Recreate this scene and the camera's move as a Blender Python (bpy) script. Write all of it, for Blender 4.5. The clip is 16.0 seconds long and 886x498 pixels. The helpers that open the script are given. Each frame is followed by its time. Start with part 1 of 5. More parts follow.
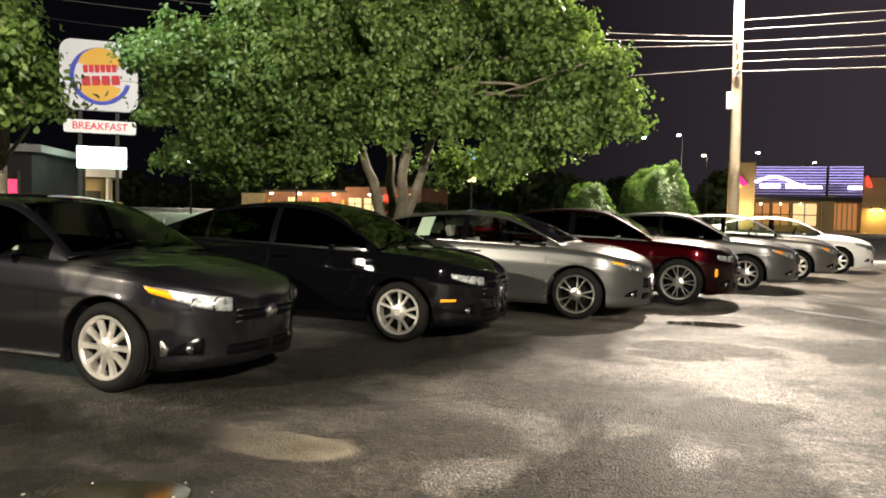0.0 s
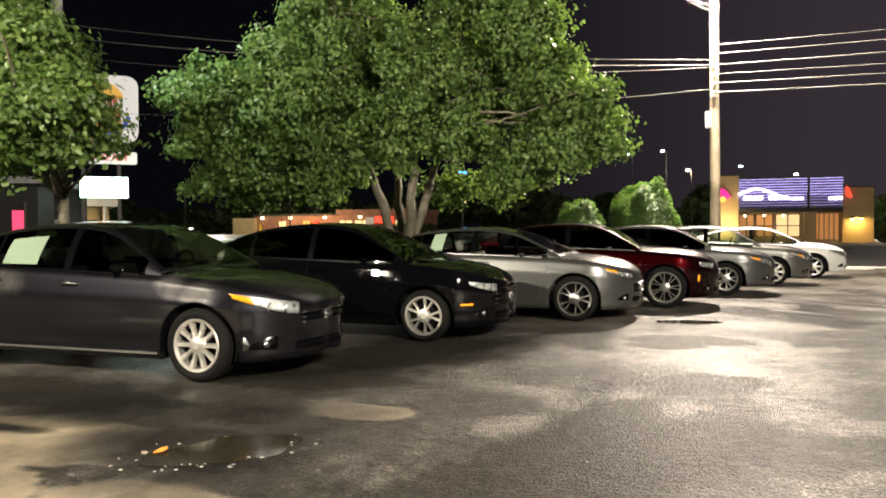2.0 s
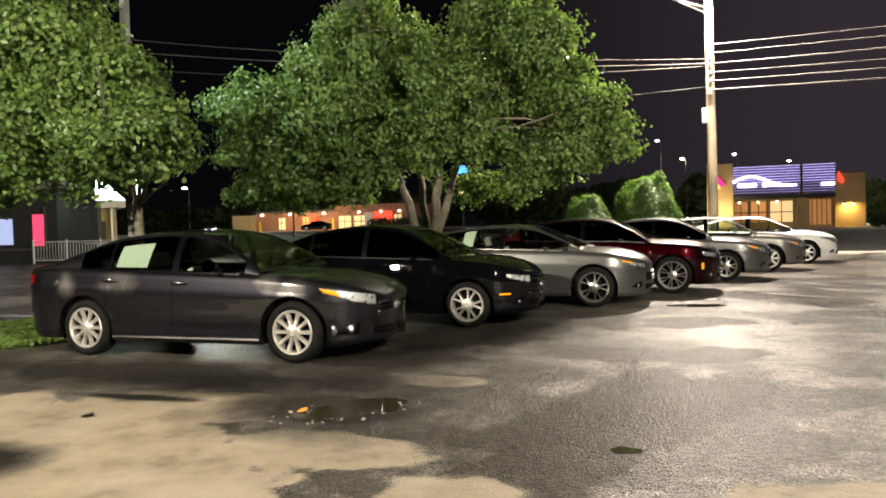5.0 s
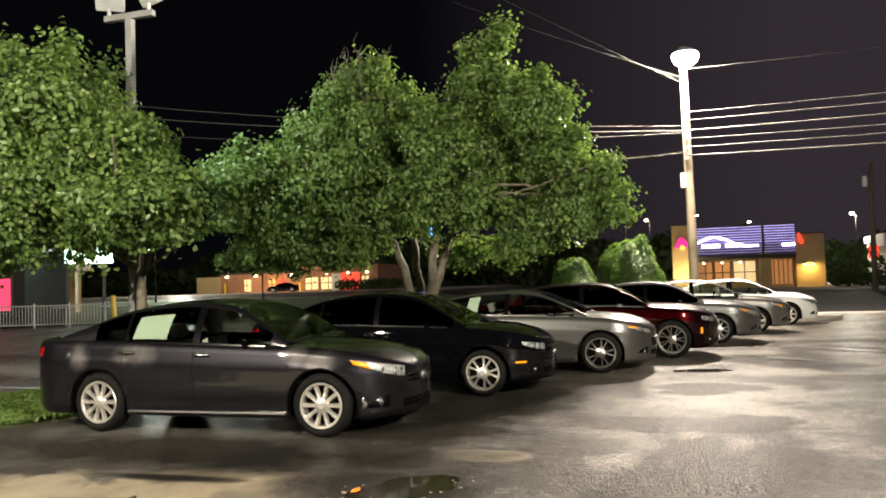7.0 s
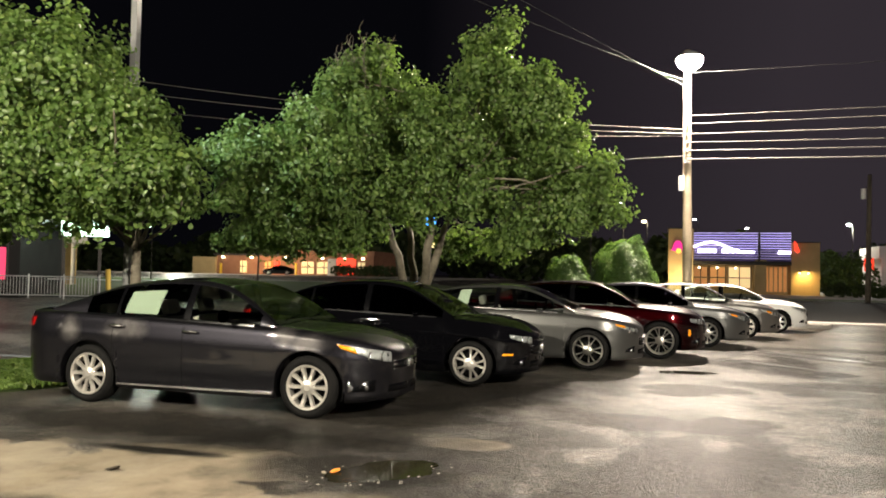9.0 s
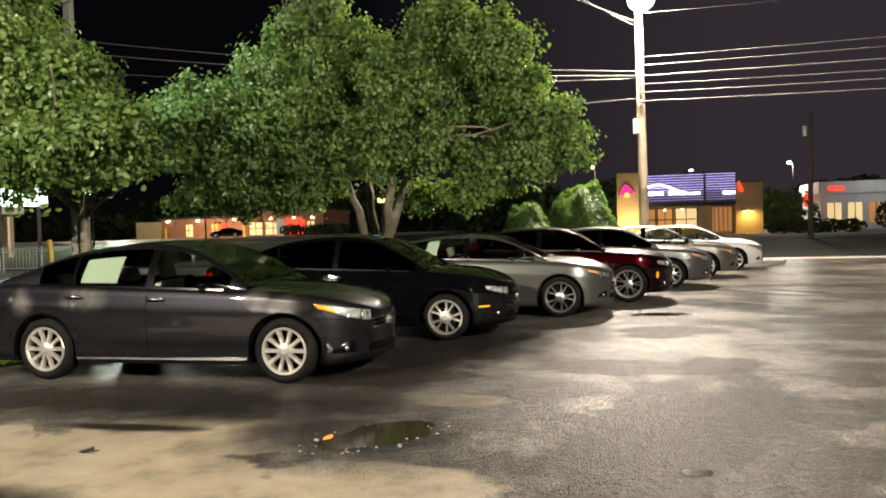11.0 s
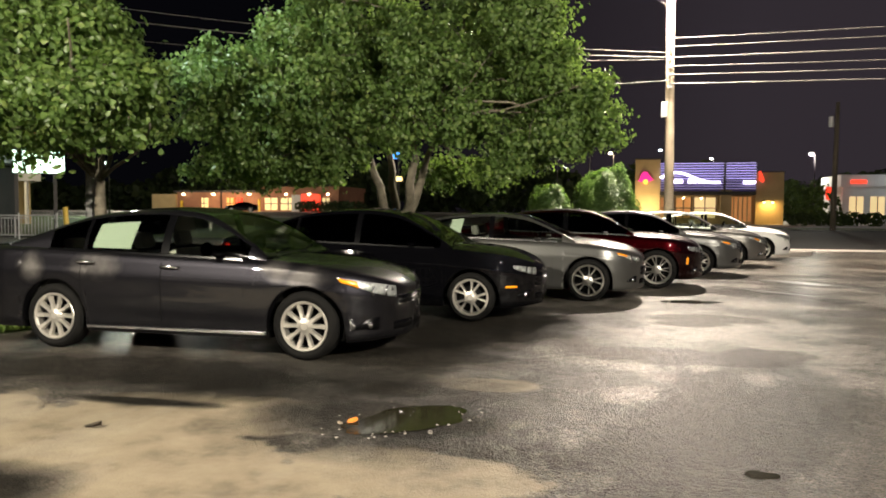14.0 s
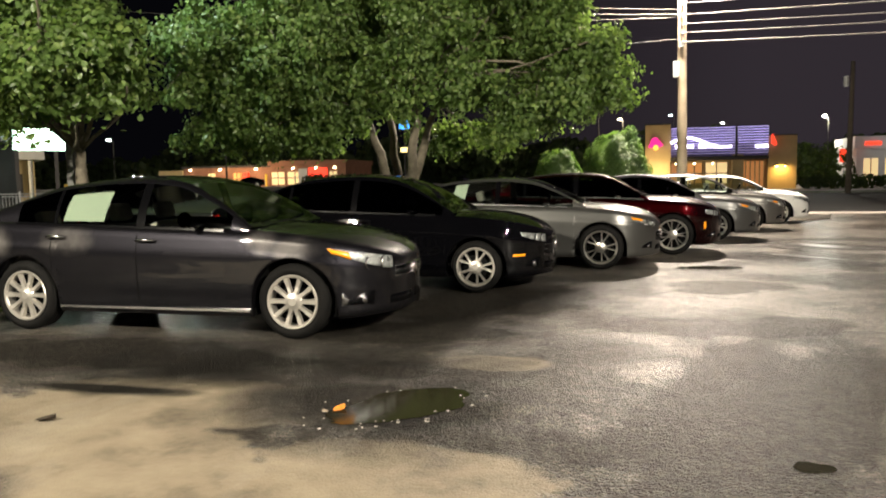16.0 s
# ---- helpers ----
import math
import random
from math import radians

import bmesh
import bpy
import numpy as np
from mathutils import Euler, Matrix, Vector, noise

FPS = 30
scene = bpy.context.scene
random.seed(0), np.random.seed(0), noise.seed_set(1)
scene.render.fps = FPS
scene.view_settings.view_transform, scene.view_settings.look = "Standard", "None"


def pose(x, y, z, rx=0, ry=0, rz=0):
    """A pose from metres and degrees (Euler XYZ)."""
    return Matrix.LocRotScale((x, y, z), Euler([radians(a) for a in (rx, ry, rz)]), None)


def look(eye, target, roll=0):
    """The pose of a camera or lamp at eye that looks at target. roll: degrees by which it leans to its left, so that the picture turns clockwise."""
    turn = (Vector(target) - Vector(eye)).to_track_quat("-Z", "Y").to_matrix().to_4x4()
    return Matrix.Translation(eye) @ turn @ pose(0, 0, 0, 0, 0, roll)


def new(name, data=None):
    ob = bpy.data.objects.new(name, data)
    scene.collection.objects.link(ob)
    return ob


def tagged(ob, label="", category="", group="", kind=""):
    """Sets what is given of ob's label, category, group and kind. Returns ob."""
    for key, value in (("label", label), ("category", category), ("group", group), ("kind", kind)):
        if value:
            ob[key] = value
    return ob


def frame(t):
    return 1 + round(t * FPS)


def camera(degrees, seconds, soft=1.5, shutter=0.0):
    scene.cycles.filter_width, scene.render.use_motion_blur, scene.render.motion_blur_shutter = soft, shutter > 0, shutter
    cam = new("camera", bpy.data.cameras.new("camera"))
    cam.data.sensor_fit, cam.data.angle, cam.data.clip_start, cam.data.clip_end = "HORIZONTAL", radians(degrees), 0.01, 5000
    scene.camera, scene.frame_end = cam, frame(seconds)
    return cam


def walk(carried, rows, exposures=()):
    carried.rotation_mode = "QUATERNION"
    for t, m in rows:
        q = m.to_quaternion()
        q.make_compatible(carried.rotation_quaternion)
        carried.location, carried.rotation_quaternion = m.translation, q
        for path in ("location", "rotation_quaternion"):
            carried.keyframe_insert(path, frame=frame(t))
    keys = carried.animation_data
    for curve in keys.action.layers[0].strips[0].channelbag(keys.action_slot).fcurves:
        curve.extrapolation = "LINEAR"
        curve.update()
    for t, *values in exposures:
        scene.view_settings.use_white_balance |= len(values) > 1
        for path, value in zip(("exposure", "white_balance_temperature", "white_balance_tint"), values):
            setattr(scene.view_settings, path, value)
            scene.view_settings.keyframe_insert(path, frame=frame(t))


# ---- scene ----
cam = camera(59.0, 16.0, soft=1.8, shutter=0.5)

PATH = [
    (0, (4.28, -4.432, 1.375), (3.578, -2.562, 1.28), 1.2),
    (0.5, (4.42, -4.779, 1.365), (3.712, -2.912, 1.261), 1.1),
    (1, (4.376, -5.091, 1.321), (3.756, -3.19, 1.255), 1.3),
    (1.5, (4.409, -5.406, 1.341), (3.74, -3.523, 1.256), 0.5),
    (2, (4.408, -5.776, 1.328), (3.732, -3.895, 1.285), -0.3),
    (2.5, (4.386, -6.055, 1.363), (3.738, -4.163, 1.334), -0.1),
    (3, (4.458, -6.341, 1.319), (3.802, -4.452, 1.258), 0.3),
    (3.5, (4.403, -6.607, 1.327), (3.745, -4.72, 1.251), 0.0),
    (3.7, (4.375, -6.704, 1.303), (3.721, -4.815, 1.23), -0.7),
    (5.8, (4.109, -7.418, 1.524), (3.431, -5.537, 1.485), -2.4),
    (6, (4.028, -7.37, 1.533), (3.351, -5.488, 1.546), -3.5),
    (6.5, (3.833, -7.339, 1.558), (3.209, -5.441, 1.651), -1.5),
    (7, (3.605, -7.472, 1.557), (3.034, -5.558, 1.646), -1.8),
    (7.5, (3.534, -7.539, 1.578), (2.989, -5.617, 1.668), -2.0),
    (8, (3.532, -7.545, 1.58), (3.01, -5.617, 1.674), -1.8),
    (8.5, (3.636, -7.537, 1.554), (3.092, -5.615, 1.638), -0.4),
    (9, (3.691, -7.551, 1.546), (3.126, -5.634, 1.612), 1.1),
    (9.5, (3.662, -7.556, 1.548), (3.09, -5.641, 1.608), 1.0),
    (10, (3.566, -7.496, 1.533), (3.043, -5.566, 1.572), -0.2),
    (10.2, (3.517, -7.441, 1.518), (3.031, -5.501, 1.535), -0.6),
    (12.3, (3.071, -6.996, 1.519), (2.644, -5.044, 1.431), -1.9),
    (12.5, (3.065, -6.949, 1.478), (2.626, -4.999, 1.403), -1.6),
    (13, (3.034, -6.933, 1.47), (2.563, -4.99, 1.403), -0.2),
    (13.5, (3.017, -6.937, 1.471), (2.531, -4.999, 1.394), -0.2),
    (14, (3.026, -6.862, 1.441), (2.553, -4.921, 1.342), 0.3),
    (14.5, (3.029, -6.622, 1.393), (2.598, -4.673, 1.27), 1.5),
    (15, (2.96, -6.414, 1.358), (2.615, -4.447, 1.241), 0.8),
    (15.5, (2.928, -6.297, 1.361), (2.491, -4.349, 1.242), -0.3),
    (16, (2.953, -6.201, 1.353), (2.457, -4.271, 1.182), -0.9),
]
walk(cam, [(t, look(eye, target, roll)) for t, eye, target, roll in PATH], exposures=[(0.0, 0.76), (3.0, 0.64), (4.0, 0.56), (10.0, 0.54), (16.0, 0.48)])

# ---- night sky and lamps ----
world = bpy.data.worlds.new("night")
scene.world = world
world.use_nodes = True
wn, wl = world.node_tree.nodes, world.node_tree.links
tc, dot, rmp = wn.new("ShaderNodeTexCoord"), wn.new("ShaderNodeVectorMath"), wn.new("ShaderNodeValToRGB")
dot.operation = "DOT_PRODUCT"
dot.inputs[1].default_value = (0.95, 0.31, 0.0)
wl.new(tc.outputs["Generated"], dot.inputs[0])
wl.new(dot.outputs["Value"], rmp.inputs[0])
# the town's glow, strongest low over the road
rmp.color_ramp.elements[0].position, rmp.color_ramp.elements[0].color = 0.0, (0.0016, 0.0016, 0.0024, 1)
rmp.color_ramp.elements[1].position, rmp.color_ramp.elements[1].color = 0.42, (0.027, 0.0215, 0.0265, 1)
wl.new(rmp.outputs[0], wn["Background"].inputs[0])
wn["Background"].inputs[1].default_value = 0.8


def lamp(name, kind, place, power, colour, size=0.3, target=None, cone=None):
    data = bpy.data.lights.new(name, kind)
    data.energy, data.color = power, colour
    if kind == "AREA":
        data.size = size
    else:
        data.shadow_soft_size = size
    if kind == "SPOT":
        data.spot_size, data.spot_blend = radians(cone), 0.5
    ob = new(name, data)
    ob.matrix_world = look(place, target) if target else pose(*place)
    return ob


POLE = Vector((4.15, 20.3, 0.0))
lamp("street_light", "POINT", (4.15, 19.55, 8.75), 16000, (1.0, 0.85, 0.69), 0.16)
lamp("lot_flood_light", "SPOT", (-5.15, 3.45, 6.45), 1050, (0.80, 0.92, 1.0), 0.12, (-12.0, 14.0, 0.0), 150)
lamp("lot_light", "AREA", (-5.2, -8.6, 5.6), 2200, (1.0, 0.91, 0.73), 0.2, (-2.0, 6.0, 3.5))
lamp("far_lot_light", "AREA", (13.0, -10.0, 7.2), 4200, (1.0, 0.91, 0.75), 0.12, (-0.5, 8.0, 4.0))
lamp("restaurant_lot_light", "POINT", (26.5, 109.8, 9.2), 5000, (1.0, 0.95, 0.80), 0.3)
lamp("restaurant_lot_light", "POINT", (-0.5, 109.8, 9.7), 1500, (1.0, 0.82, 0.55), 0.3)
lamp("drive_light", "POINT", (-47.3, 63.0, 6.2), 3000, (0.85, 1.0, 0.88), 0.3)
lamp("drive_light", "POINT", (-64.0, 88.0, 7.0), 5000, (1.0, 0.92, 0.75), 0.3)

# ---- materials ----


def material(name, colour=(0.5, 0.5, 0.5), rough=0.5, metal=0.0, coat=0.0, emit=None, power=0.0, spec=0.5):
    m = bpy.data.materials.new(name)
    m.use_nodes = True
    b = m.node_tree.nodes["Principled BSDF"]
    b.inputs["Base Color"].default_value = (*colour, 1)
    b.inputs["Roughness"].default_value = rough
    b.inputs["Metallic"].default_value = metal
    b.inputs["Coat Weight"].default_value = coat
    b.inputs["Coat Roughness"].default_value = 0.04
    b.inputs["Specular IOR Level"].default_value = spec
    if emit:
        b.inputs["Emission Color"].default_value = (*emit, 1)
        b.inputs["Emission Strength"].default_value = power
    return m


class Nodes:
    """A short hand for the node tree of a material."""

    def __init__(self, m):
        self.m, self.n, self.l = m, m.node_tree.nodes, m.node_tree.links
        self.b = self.n["Principled BSDF"]
        self.co = self.n.new("ShaderNodeTexCoord")

    def put(self, value, socket):
        if hasattr(value, "is_linked") or hasattr(value, "links"):
            self.l.new(value, socket)
        else:
            socket.default_value = value

    def noise(self, scale, detail=4.0, rough=0.55, vector=None, stretch=None):
        t = self.n.new("ShaderNodeTexNoise")
        t.inputs["Scale"].default_value, t.inputs["Detail"].default_value, t.inputs["Roughness"].default_value = scale, detail, rough
        v = vector or self.co.outputs["Object"]
        if stretch:
            mp = self.n.new("ShaderNodeMapping")
            mp.inputs["Scale"].default_value = stretch
            self.l.new(v, mp.inputs["Vector"])
            v = mp.outputs[0]
        self.l.new(v, t.inputs["Vector"])
        return t.outputs["Fac"]

    def ramp(self, fac, stops):
        r = self.n.new("ShaderNodeValToRGB")
        e = r.color_ramp.elements
        while len(e) < len(stops):
            e.new(0.5)
        for k, (p, c) in zip(e, stops):
            k.position = p
            k.color = (*c, 1) if isinstance(c, tuple) else (c, c, c, 1)
        self.l.new(fac, r.inputs[0])
        return r.outputs[0]

    def math(self, op, a, b=0.0, clamp=False):
        t = self.n.new("ShaderNodeMath")
        t.operation, t.use_clamp = op, clamp
        self.put(a, t.inputs[0])
        self.put(b, t.inputs[1])
        return t.outputs[0]

    def mix(self, fac, a, b):
        t = self.n.new("ShaderNodeMix")
        t.data_type = "RGBA"
        self.put(fac, t.inputs[0])
        self.put((*a, 1) if isinstance(a, tuple) else a, t.inputs[6])
        self.put((*b, 1) if isinstance(b, tuple) else b, t.inputs[7])
        return t.outputs[2]

    def bump(self, height, strength=0.3, distance=0.01, before=None):
        t = self.n.new("ShaderNodeBump")
        self.put(strength, t.inputs["Strength"])
        t.inputs["Distance"].default_value = distance
        self.l.new(height, t.inputs["Height"])
        if before:
            self.l.new(before, t.inputs["Normal"])
        self.l.new(t.outputs[0], self.b.inputs["Normal"])
        return t.outputs[0]

    def spot(self, x, y, rx, ry, warp, edge=0.25, wild=2.0):
        """A blot on the ground, 1 inside, with an edge that the warp makes uneven."""
        s = self.n.new("ShaderNodeSeparateXYZ")
        self.l.new(self.co.outputs["Object"], s.inputs[0])
        dx = self.math("MULTIPLY", self.math("SUBTRACT", s.outputs[0], x), 1.0 / rx)
        dy = self.math("MULTIPLY", self.math("SUBTRACT", s.outputs[1], y), 1.0 / ry)
        d = self.math("SQRT", self.math("ADD", self.math("MULTIPLY", dx, dx), self.math("MULTIPLY", dy, dy)))
        d = self.math("ADD", d, self.math("MULTIPLY", self.math("SUBTRACT", warp, 0.5), wild))
        return self.math("MULTIPLY", self.math("SUBTRACT", 1.0 + edge / 2, d), 1.0 / edge, clamp=True)


def grained(name, low, high, scale, rough=0.7, bump=0.2, fine=60.0, metal=0.0, coat=0.0):
    m = material(name, low, rough, metal, coat)
    k = Nodes(m)
    big, small = k.noise(scale), k.noise(fine, 3.0)
    both = k.math("ADD", k.math("MULTIPLY", big, 0.65), k.math("MULTIPLY", small, 0.35))
    k.l.new(k.ramp(both, [(0.32, low), (0.68, high)]), k.b.inputs["Base Color"])
    k.l.new(k.math("ADD", k.math("MULTIPLY", big, 0.25), rough - 0.12), k.b.inputs["Roughness"])
    if bump:
        k.bump(small, bump, 0.01)
    return m


def asphalt():
    m = material("wet_asphalt", (0.06, 0.06, 0.06), 0.5)
    k = Nodes(m)
    warp = k.noise(1.1, 6.0, 0.62)
    damp = k.ramp(k.noise(0.8, 7.0, 0.64, stretch=(0.75, 1.15, 1)), [(0.485, 0.0), (0.535, 1.0)])
    blots = k.ramp(k.noise(0.33, 7.0, 0.66, stretch=(1.2, 0.6, 1)), [(0.51, 0.0), (0.56, 1.0)])
    damp = k.math("MAXIMUM", k.math("MULTIPLY", damp, 0.8), blots)
    grit = k.noise(95.0, 3.0, 0.7)
    vor = k.n.new("ShaderNodeTexVoronoi")
    vor.inputs["Scale"].default_value = 70.0
    k.l.new(k.co.outputs["Object"], vor.inputs["Vector"])
    stones = k.ramp(vor.outputs["Distance"], [(0.0, 1.0), (0.75, 0.0)])
    base = k.mix(k.ramp(k.noise(46.0, 3.0, 0.8), [(0.42, 0.0), (0.52, 0.30), (0.62, 1.0)]), (0.030, 0.026, 0.022), (0.42, 0.36, 0.29))
    base = k.mix(k.math("MULTIPLY", damp, 0.80), base, (0.032, 0.027, 0.022))
    # worn and polished places, a hand to a stride across
    worn = k.ramp(k.noise(8.5, 6.0, 0.78), [(0.36, 0.42), (0.50, 0.92), (0.64, 1.5)])
    mul = k.n.new("ShaderNodeVectorMath")
    mul.operation = "MULTIPLY"
    k.l.new(base, mul.inputs[0])
    k.l.new(worn, mul.inputs[1])
    base = mul.outputs[0]
    # dry, sandy and patched places
    sand = k.spot(-0.7, -4.1, 2.9, 2.3, warp, 0.12)
    for x, y, rx, ry in ((0.1, -2.0, 1.25, 0.55), (1.85, -0.55, 0.50, 0.24), (1.75, -2.75, 0.75, 0.45), (5.0, -3.1, 0.6, 0.5), (3.0, -3.6, 0.5, 0.6)):
        sand = k.math("MAXIMUM", sand, k.math("MULTIPLY", k.spot(x, y, rx, ry, warp, 0.18), 0.9))
    # Dark spots: wet ground, plus tree shade painted in round the first two cars
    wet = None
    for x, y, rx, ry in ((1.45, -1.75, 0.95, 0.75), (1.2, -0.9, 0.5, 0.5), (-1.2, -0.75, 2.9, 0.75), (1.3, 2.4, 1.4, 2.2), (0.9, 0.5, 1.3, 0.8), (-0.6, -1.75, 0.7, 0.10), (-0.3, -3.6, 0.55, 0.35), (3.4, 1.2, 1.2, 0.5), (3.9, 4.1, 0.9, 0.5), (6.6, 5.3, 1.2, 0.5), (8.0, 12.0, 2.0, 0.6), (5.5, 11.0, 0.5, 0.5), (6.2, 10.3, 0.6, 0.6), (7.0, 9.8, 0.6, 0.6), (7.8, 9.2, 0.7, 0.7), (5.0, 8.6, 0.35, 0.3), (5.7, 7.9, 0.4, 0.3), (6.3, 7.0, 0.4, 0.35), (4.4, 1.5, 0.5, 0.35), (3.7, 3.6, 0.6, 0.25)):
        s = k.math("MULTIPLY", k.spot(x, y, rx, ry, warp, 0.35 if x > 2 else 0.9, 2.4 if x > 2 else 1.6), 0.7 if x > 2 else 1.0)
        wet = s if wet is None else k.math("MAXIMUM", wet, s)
    sand = k.math("MULTIPLY", sand, k.math("SUBTRACT", 1.0, k.math("MULTIPLY", wet, 0.92)))
    dust = k.ramp(k.noise(2.3, 6.0, 0.65), [(0.30, (0.13, 0.105, 0.075)), (0.45, (0.23, 0.19, 0.135)), (0.72, (0.31, 0.26, 0.185))])
    base = k.mix(sand, base, dust)
    # the same mask blackens wet ground and the painted shade
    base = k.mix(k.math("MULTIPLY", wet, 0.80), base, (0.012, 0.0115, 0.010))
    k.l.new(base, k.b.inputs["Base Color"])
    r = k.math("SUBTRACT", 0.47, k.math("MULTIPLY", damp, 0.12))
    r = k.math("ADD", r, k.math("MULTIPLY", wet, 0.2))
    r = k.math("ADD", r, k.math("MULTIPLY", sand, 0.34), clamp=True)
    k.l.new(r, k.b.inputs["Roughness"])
    # oily, damp and painted-shade patches throw back less of the lamps
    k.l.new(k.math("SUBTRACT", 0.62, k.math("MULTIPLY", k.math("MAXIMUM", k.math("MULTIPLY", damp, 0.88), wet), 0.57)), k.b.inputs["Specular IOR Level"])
    lumps = k.noise(27.0, 4.0, 0.7)
    lift = k.math("ADD", k.math("ADD", k.math("MULTIPLY", stones, 0.5), k.math("MULTIPLY", grit, 0.4)), k.math("ADD", k.math("MULTIPLY", lumps, 1.1), k.math("MULTIPLY", k.noise(10.0, 5.0, 0.75), 1.3)))
    strength = k.math("SUBTRACT", 1.0, k.math("MULTIPLY", sand, 0.78))
    k.bump(lift, strength, 0.075, None)
    return m


def paint(name, colour, metal=0.0, rough=0.35, dapple=()):
    m = material(name, colour, rough, metal, 1.0, spec=0.0)
    k = Nodes(m)
    f = k.noise(900.0, 1.0)
    dark = tuple(c * 0.8 for c in colour)
    k.l.new(k.mix(f, dark, tuple(min(1, c * 1.2) for c in colour)), k.b.inputs["Base Color"])
    dirt = k.noise(3.0, 6.0, 0.65)
    k.l.new(k.math("MULTIPLY", k.ramp(dirt, [(0.45, 0.0), (0.8, 1.0)]), 0.12), k.b.inputs["Coat Roughness"])
    # pale ovals put dappled light on the body sides into the base colour
    if dapple:
        warp, blots = k.noise(4.0, 5.0, 0.6), None
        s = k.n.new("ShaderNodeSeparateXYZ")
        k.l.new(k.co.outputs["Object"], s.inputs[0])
        for x, z, rx, rz in dapple:
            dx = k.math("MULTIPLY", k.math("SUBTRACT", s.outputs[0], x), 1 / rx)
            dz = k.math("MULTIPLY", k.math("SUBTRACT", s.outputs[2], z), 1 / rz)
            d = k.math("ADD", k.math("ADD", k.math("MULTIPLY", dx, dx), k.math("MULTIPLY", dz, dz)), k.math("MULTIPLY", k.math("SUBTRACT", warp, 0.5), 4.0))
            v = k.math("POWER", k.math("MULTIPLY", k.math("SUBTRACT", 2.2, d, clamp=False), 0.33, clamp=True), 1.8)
            blots = v if blots is None else k.math("MAXIMUM", blots, v)
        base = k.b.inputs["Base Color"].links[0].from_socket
        k.l.new(k.mix(k.math("MULTIPLY", blots, 0.36), base, (0.30, 0.28, 0.26)), k.b.inputs["Base Color"])
        k.l.new(k.math("MULTIPLY", k.math("SUBTRACT", 1.0, k.math("MULTIPLY", blots, 0.6)), metal), k.b.inputs["Metallic"])
    return m


def tinted_glass(name, tint):
    m = bpy.data.materials.new(name)
    m.use_nodes = True
    n, l = m.node_tree.nodes, m.node_tree.links
    n.remove(n["Principled BSDF"])
    see, gloss, mix, fr = n.new("ShaderNodeBsdfTransparent"), n.new("ShaderNodeBsdfGlossy"), n.new("ShaderNodeMixShader"), n.new("ShaderNodeFresnel")
    see.inputs[0].default_value = (*tint, 1)
    gloss.inputs["Roughness"].default_value = 0.03
    fr.inputs["IOR"].default_value = 1.5
    l.new(fr.outputs[0], mix.inputs[0])
    l.new(see.outputs[0], mix.inputs[1])
    l.new(gloss.outputs[0], mix.inputs[2])
    l.new(mix.outputs[0], n["Material Output"].inputs[0])
    return m


def leafy(name, low, high, rough=0.38):
    m = material(name, low, rough)
    k = Nodes(m)
    geo = k.n.new("ShaderNodeNewGeometry")
    k.l.new(k.ramp(geo.outputs["Random Per Island"], [(0.0, low), (0.75, high), (1.0, (high[0] * 1.25, high[1] * 1.08, high[2]))]), k.b.inputs["Base Color"])
    k.b.inputs["Specular IOR Level"].default_value = 0.35
    tr, add = k.n.new("ShaderNodeBsdfTranslucent"), k.n.new("ShaderNodeMixShader")
    tr.inputs[0].default_value = (high[0] * 1.3, high[1] * 1.4, high[2] * 0.8, 1)
    add.inputs[0].default_value = 0.42
    k.l.new(k.b.outputs[0], add.inputs[1])
    k.l.new(tr.outputs[0], add.inputs[2])
    k.l.new(add.outputs[0], k.n["Material Output"].inputs[0])
    return m


ASPHALT = asphalt()
ROAD = grained("road_asphalt", (0.018, 0.017, 0.017), (0.038, 0.036, 0.034), 0.4, 0.78, 0.3)
ROAD.node_tree.nodes["Principled BSDF"].inputs["Specular IOR Level"].default_value = 0.15
SOIL = grained("soil_and_turf", (0.045, 0.070, 0.016), (0.10, 0.14, 0.04), 1.5, 0.9, 0.5)
CONCRETE = grained("concrete", (0.30, 0.28, 0.25), (0.46, 0.43, 0.38), 1.2, 0.8, 0.2)
BARK = grained("bark", (0.07, 0.06, 0.042), (0.17, 0.145, 0.105), 7.0, 0.85, 0.8, 30.0)
POLE_STEEL = grained("weathered_pole_steel", (0.14, 0.14, 0.14), (0.24, 0.24, 0.235), 4.0, 0.6, 0.1, 60.0, 0.3)
POLE_WOOD = grained("pole_wood", (0.20, 0.16, 0.11), (0.34, 0.28, 0.20), 3.0, 0.8, 0.4, 40.0)
LEAF = leafy("tree_leaf", (0.058, 0.102, 0.025), (0.138, 0.212, 0.060))
LEAF_BUSH = leafy("bush_leaf", (0.045, 0.090, 0.022), (0.09, 0.155, 0.040), 0.5)
LEAF_FAR = leafy("far_leaf", (0.02, 0.035, 0.012), (0.05, 0.075, 0.025), 0.6)
BLADE = leafy("grass_blade", (0.06, 0.11, 0.02), (0.14, 0.21, 0.05), 0.5)
RUBBER = grained("tyre_rubber", (0.004, 0.004, 0.004), (0.010, 0.0095, 0.009), 6.0, 0.75, 0.2)
RUBBER.node_tree.nodes["Principled BSDF"].inputs["Specular IOR Level"].default_value = 0.08
ALLOY = material("alloy", (0.62, 0.60, 0.56), 0.28, 1.0)
ALLOY_PALE = material("painted_alloy", (0.56, 0.53, 0.48), 0.38, 0.8)
CHROME = material("chrome", (0.80, 0.80, 0.80), 0.2, 1.0)
BLACK_TRIM = material("black_trim", (0.0020, 0.0020, 0.0024), 0.15, spec=0.2)
DARK = material("underside_black", (0.003, 0.003, 0.003), 0.85, spec=0.1)
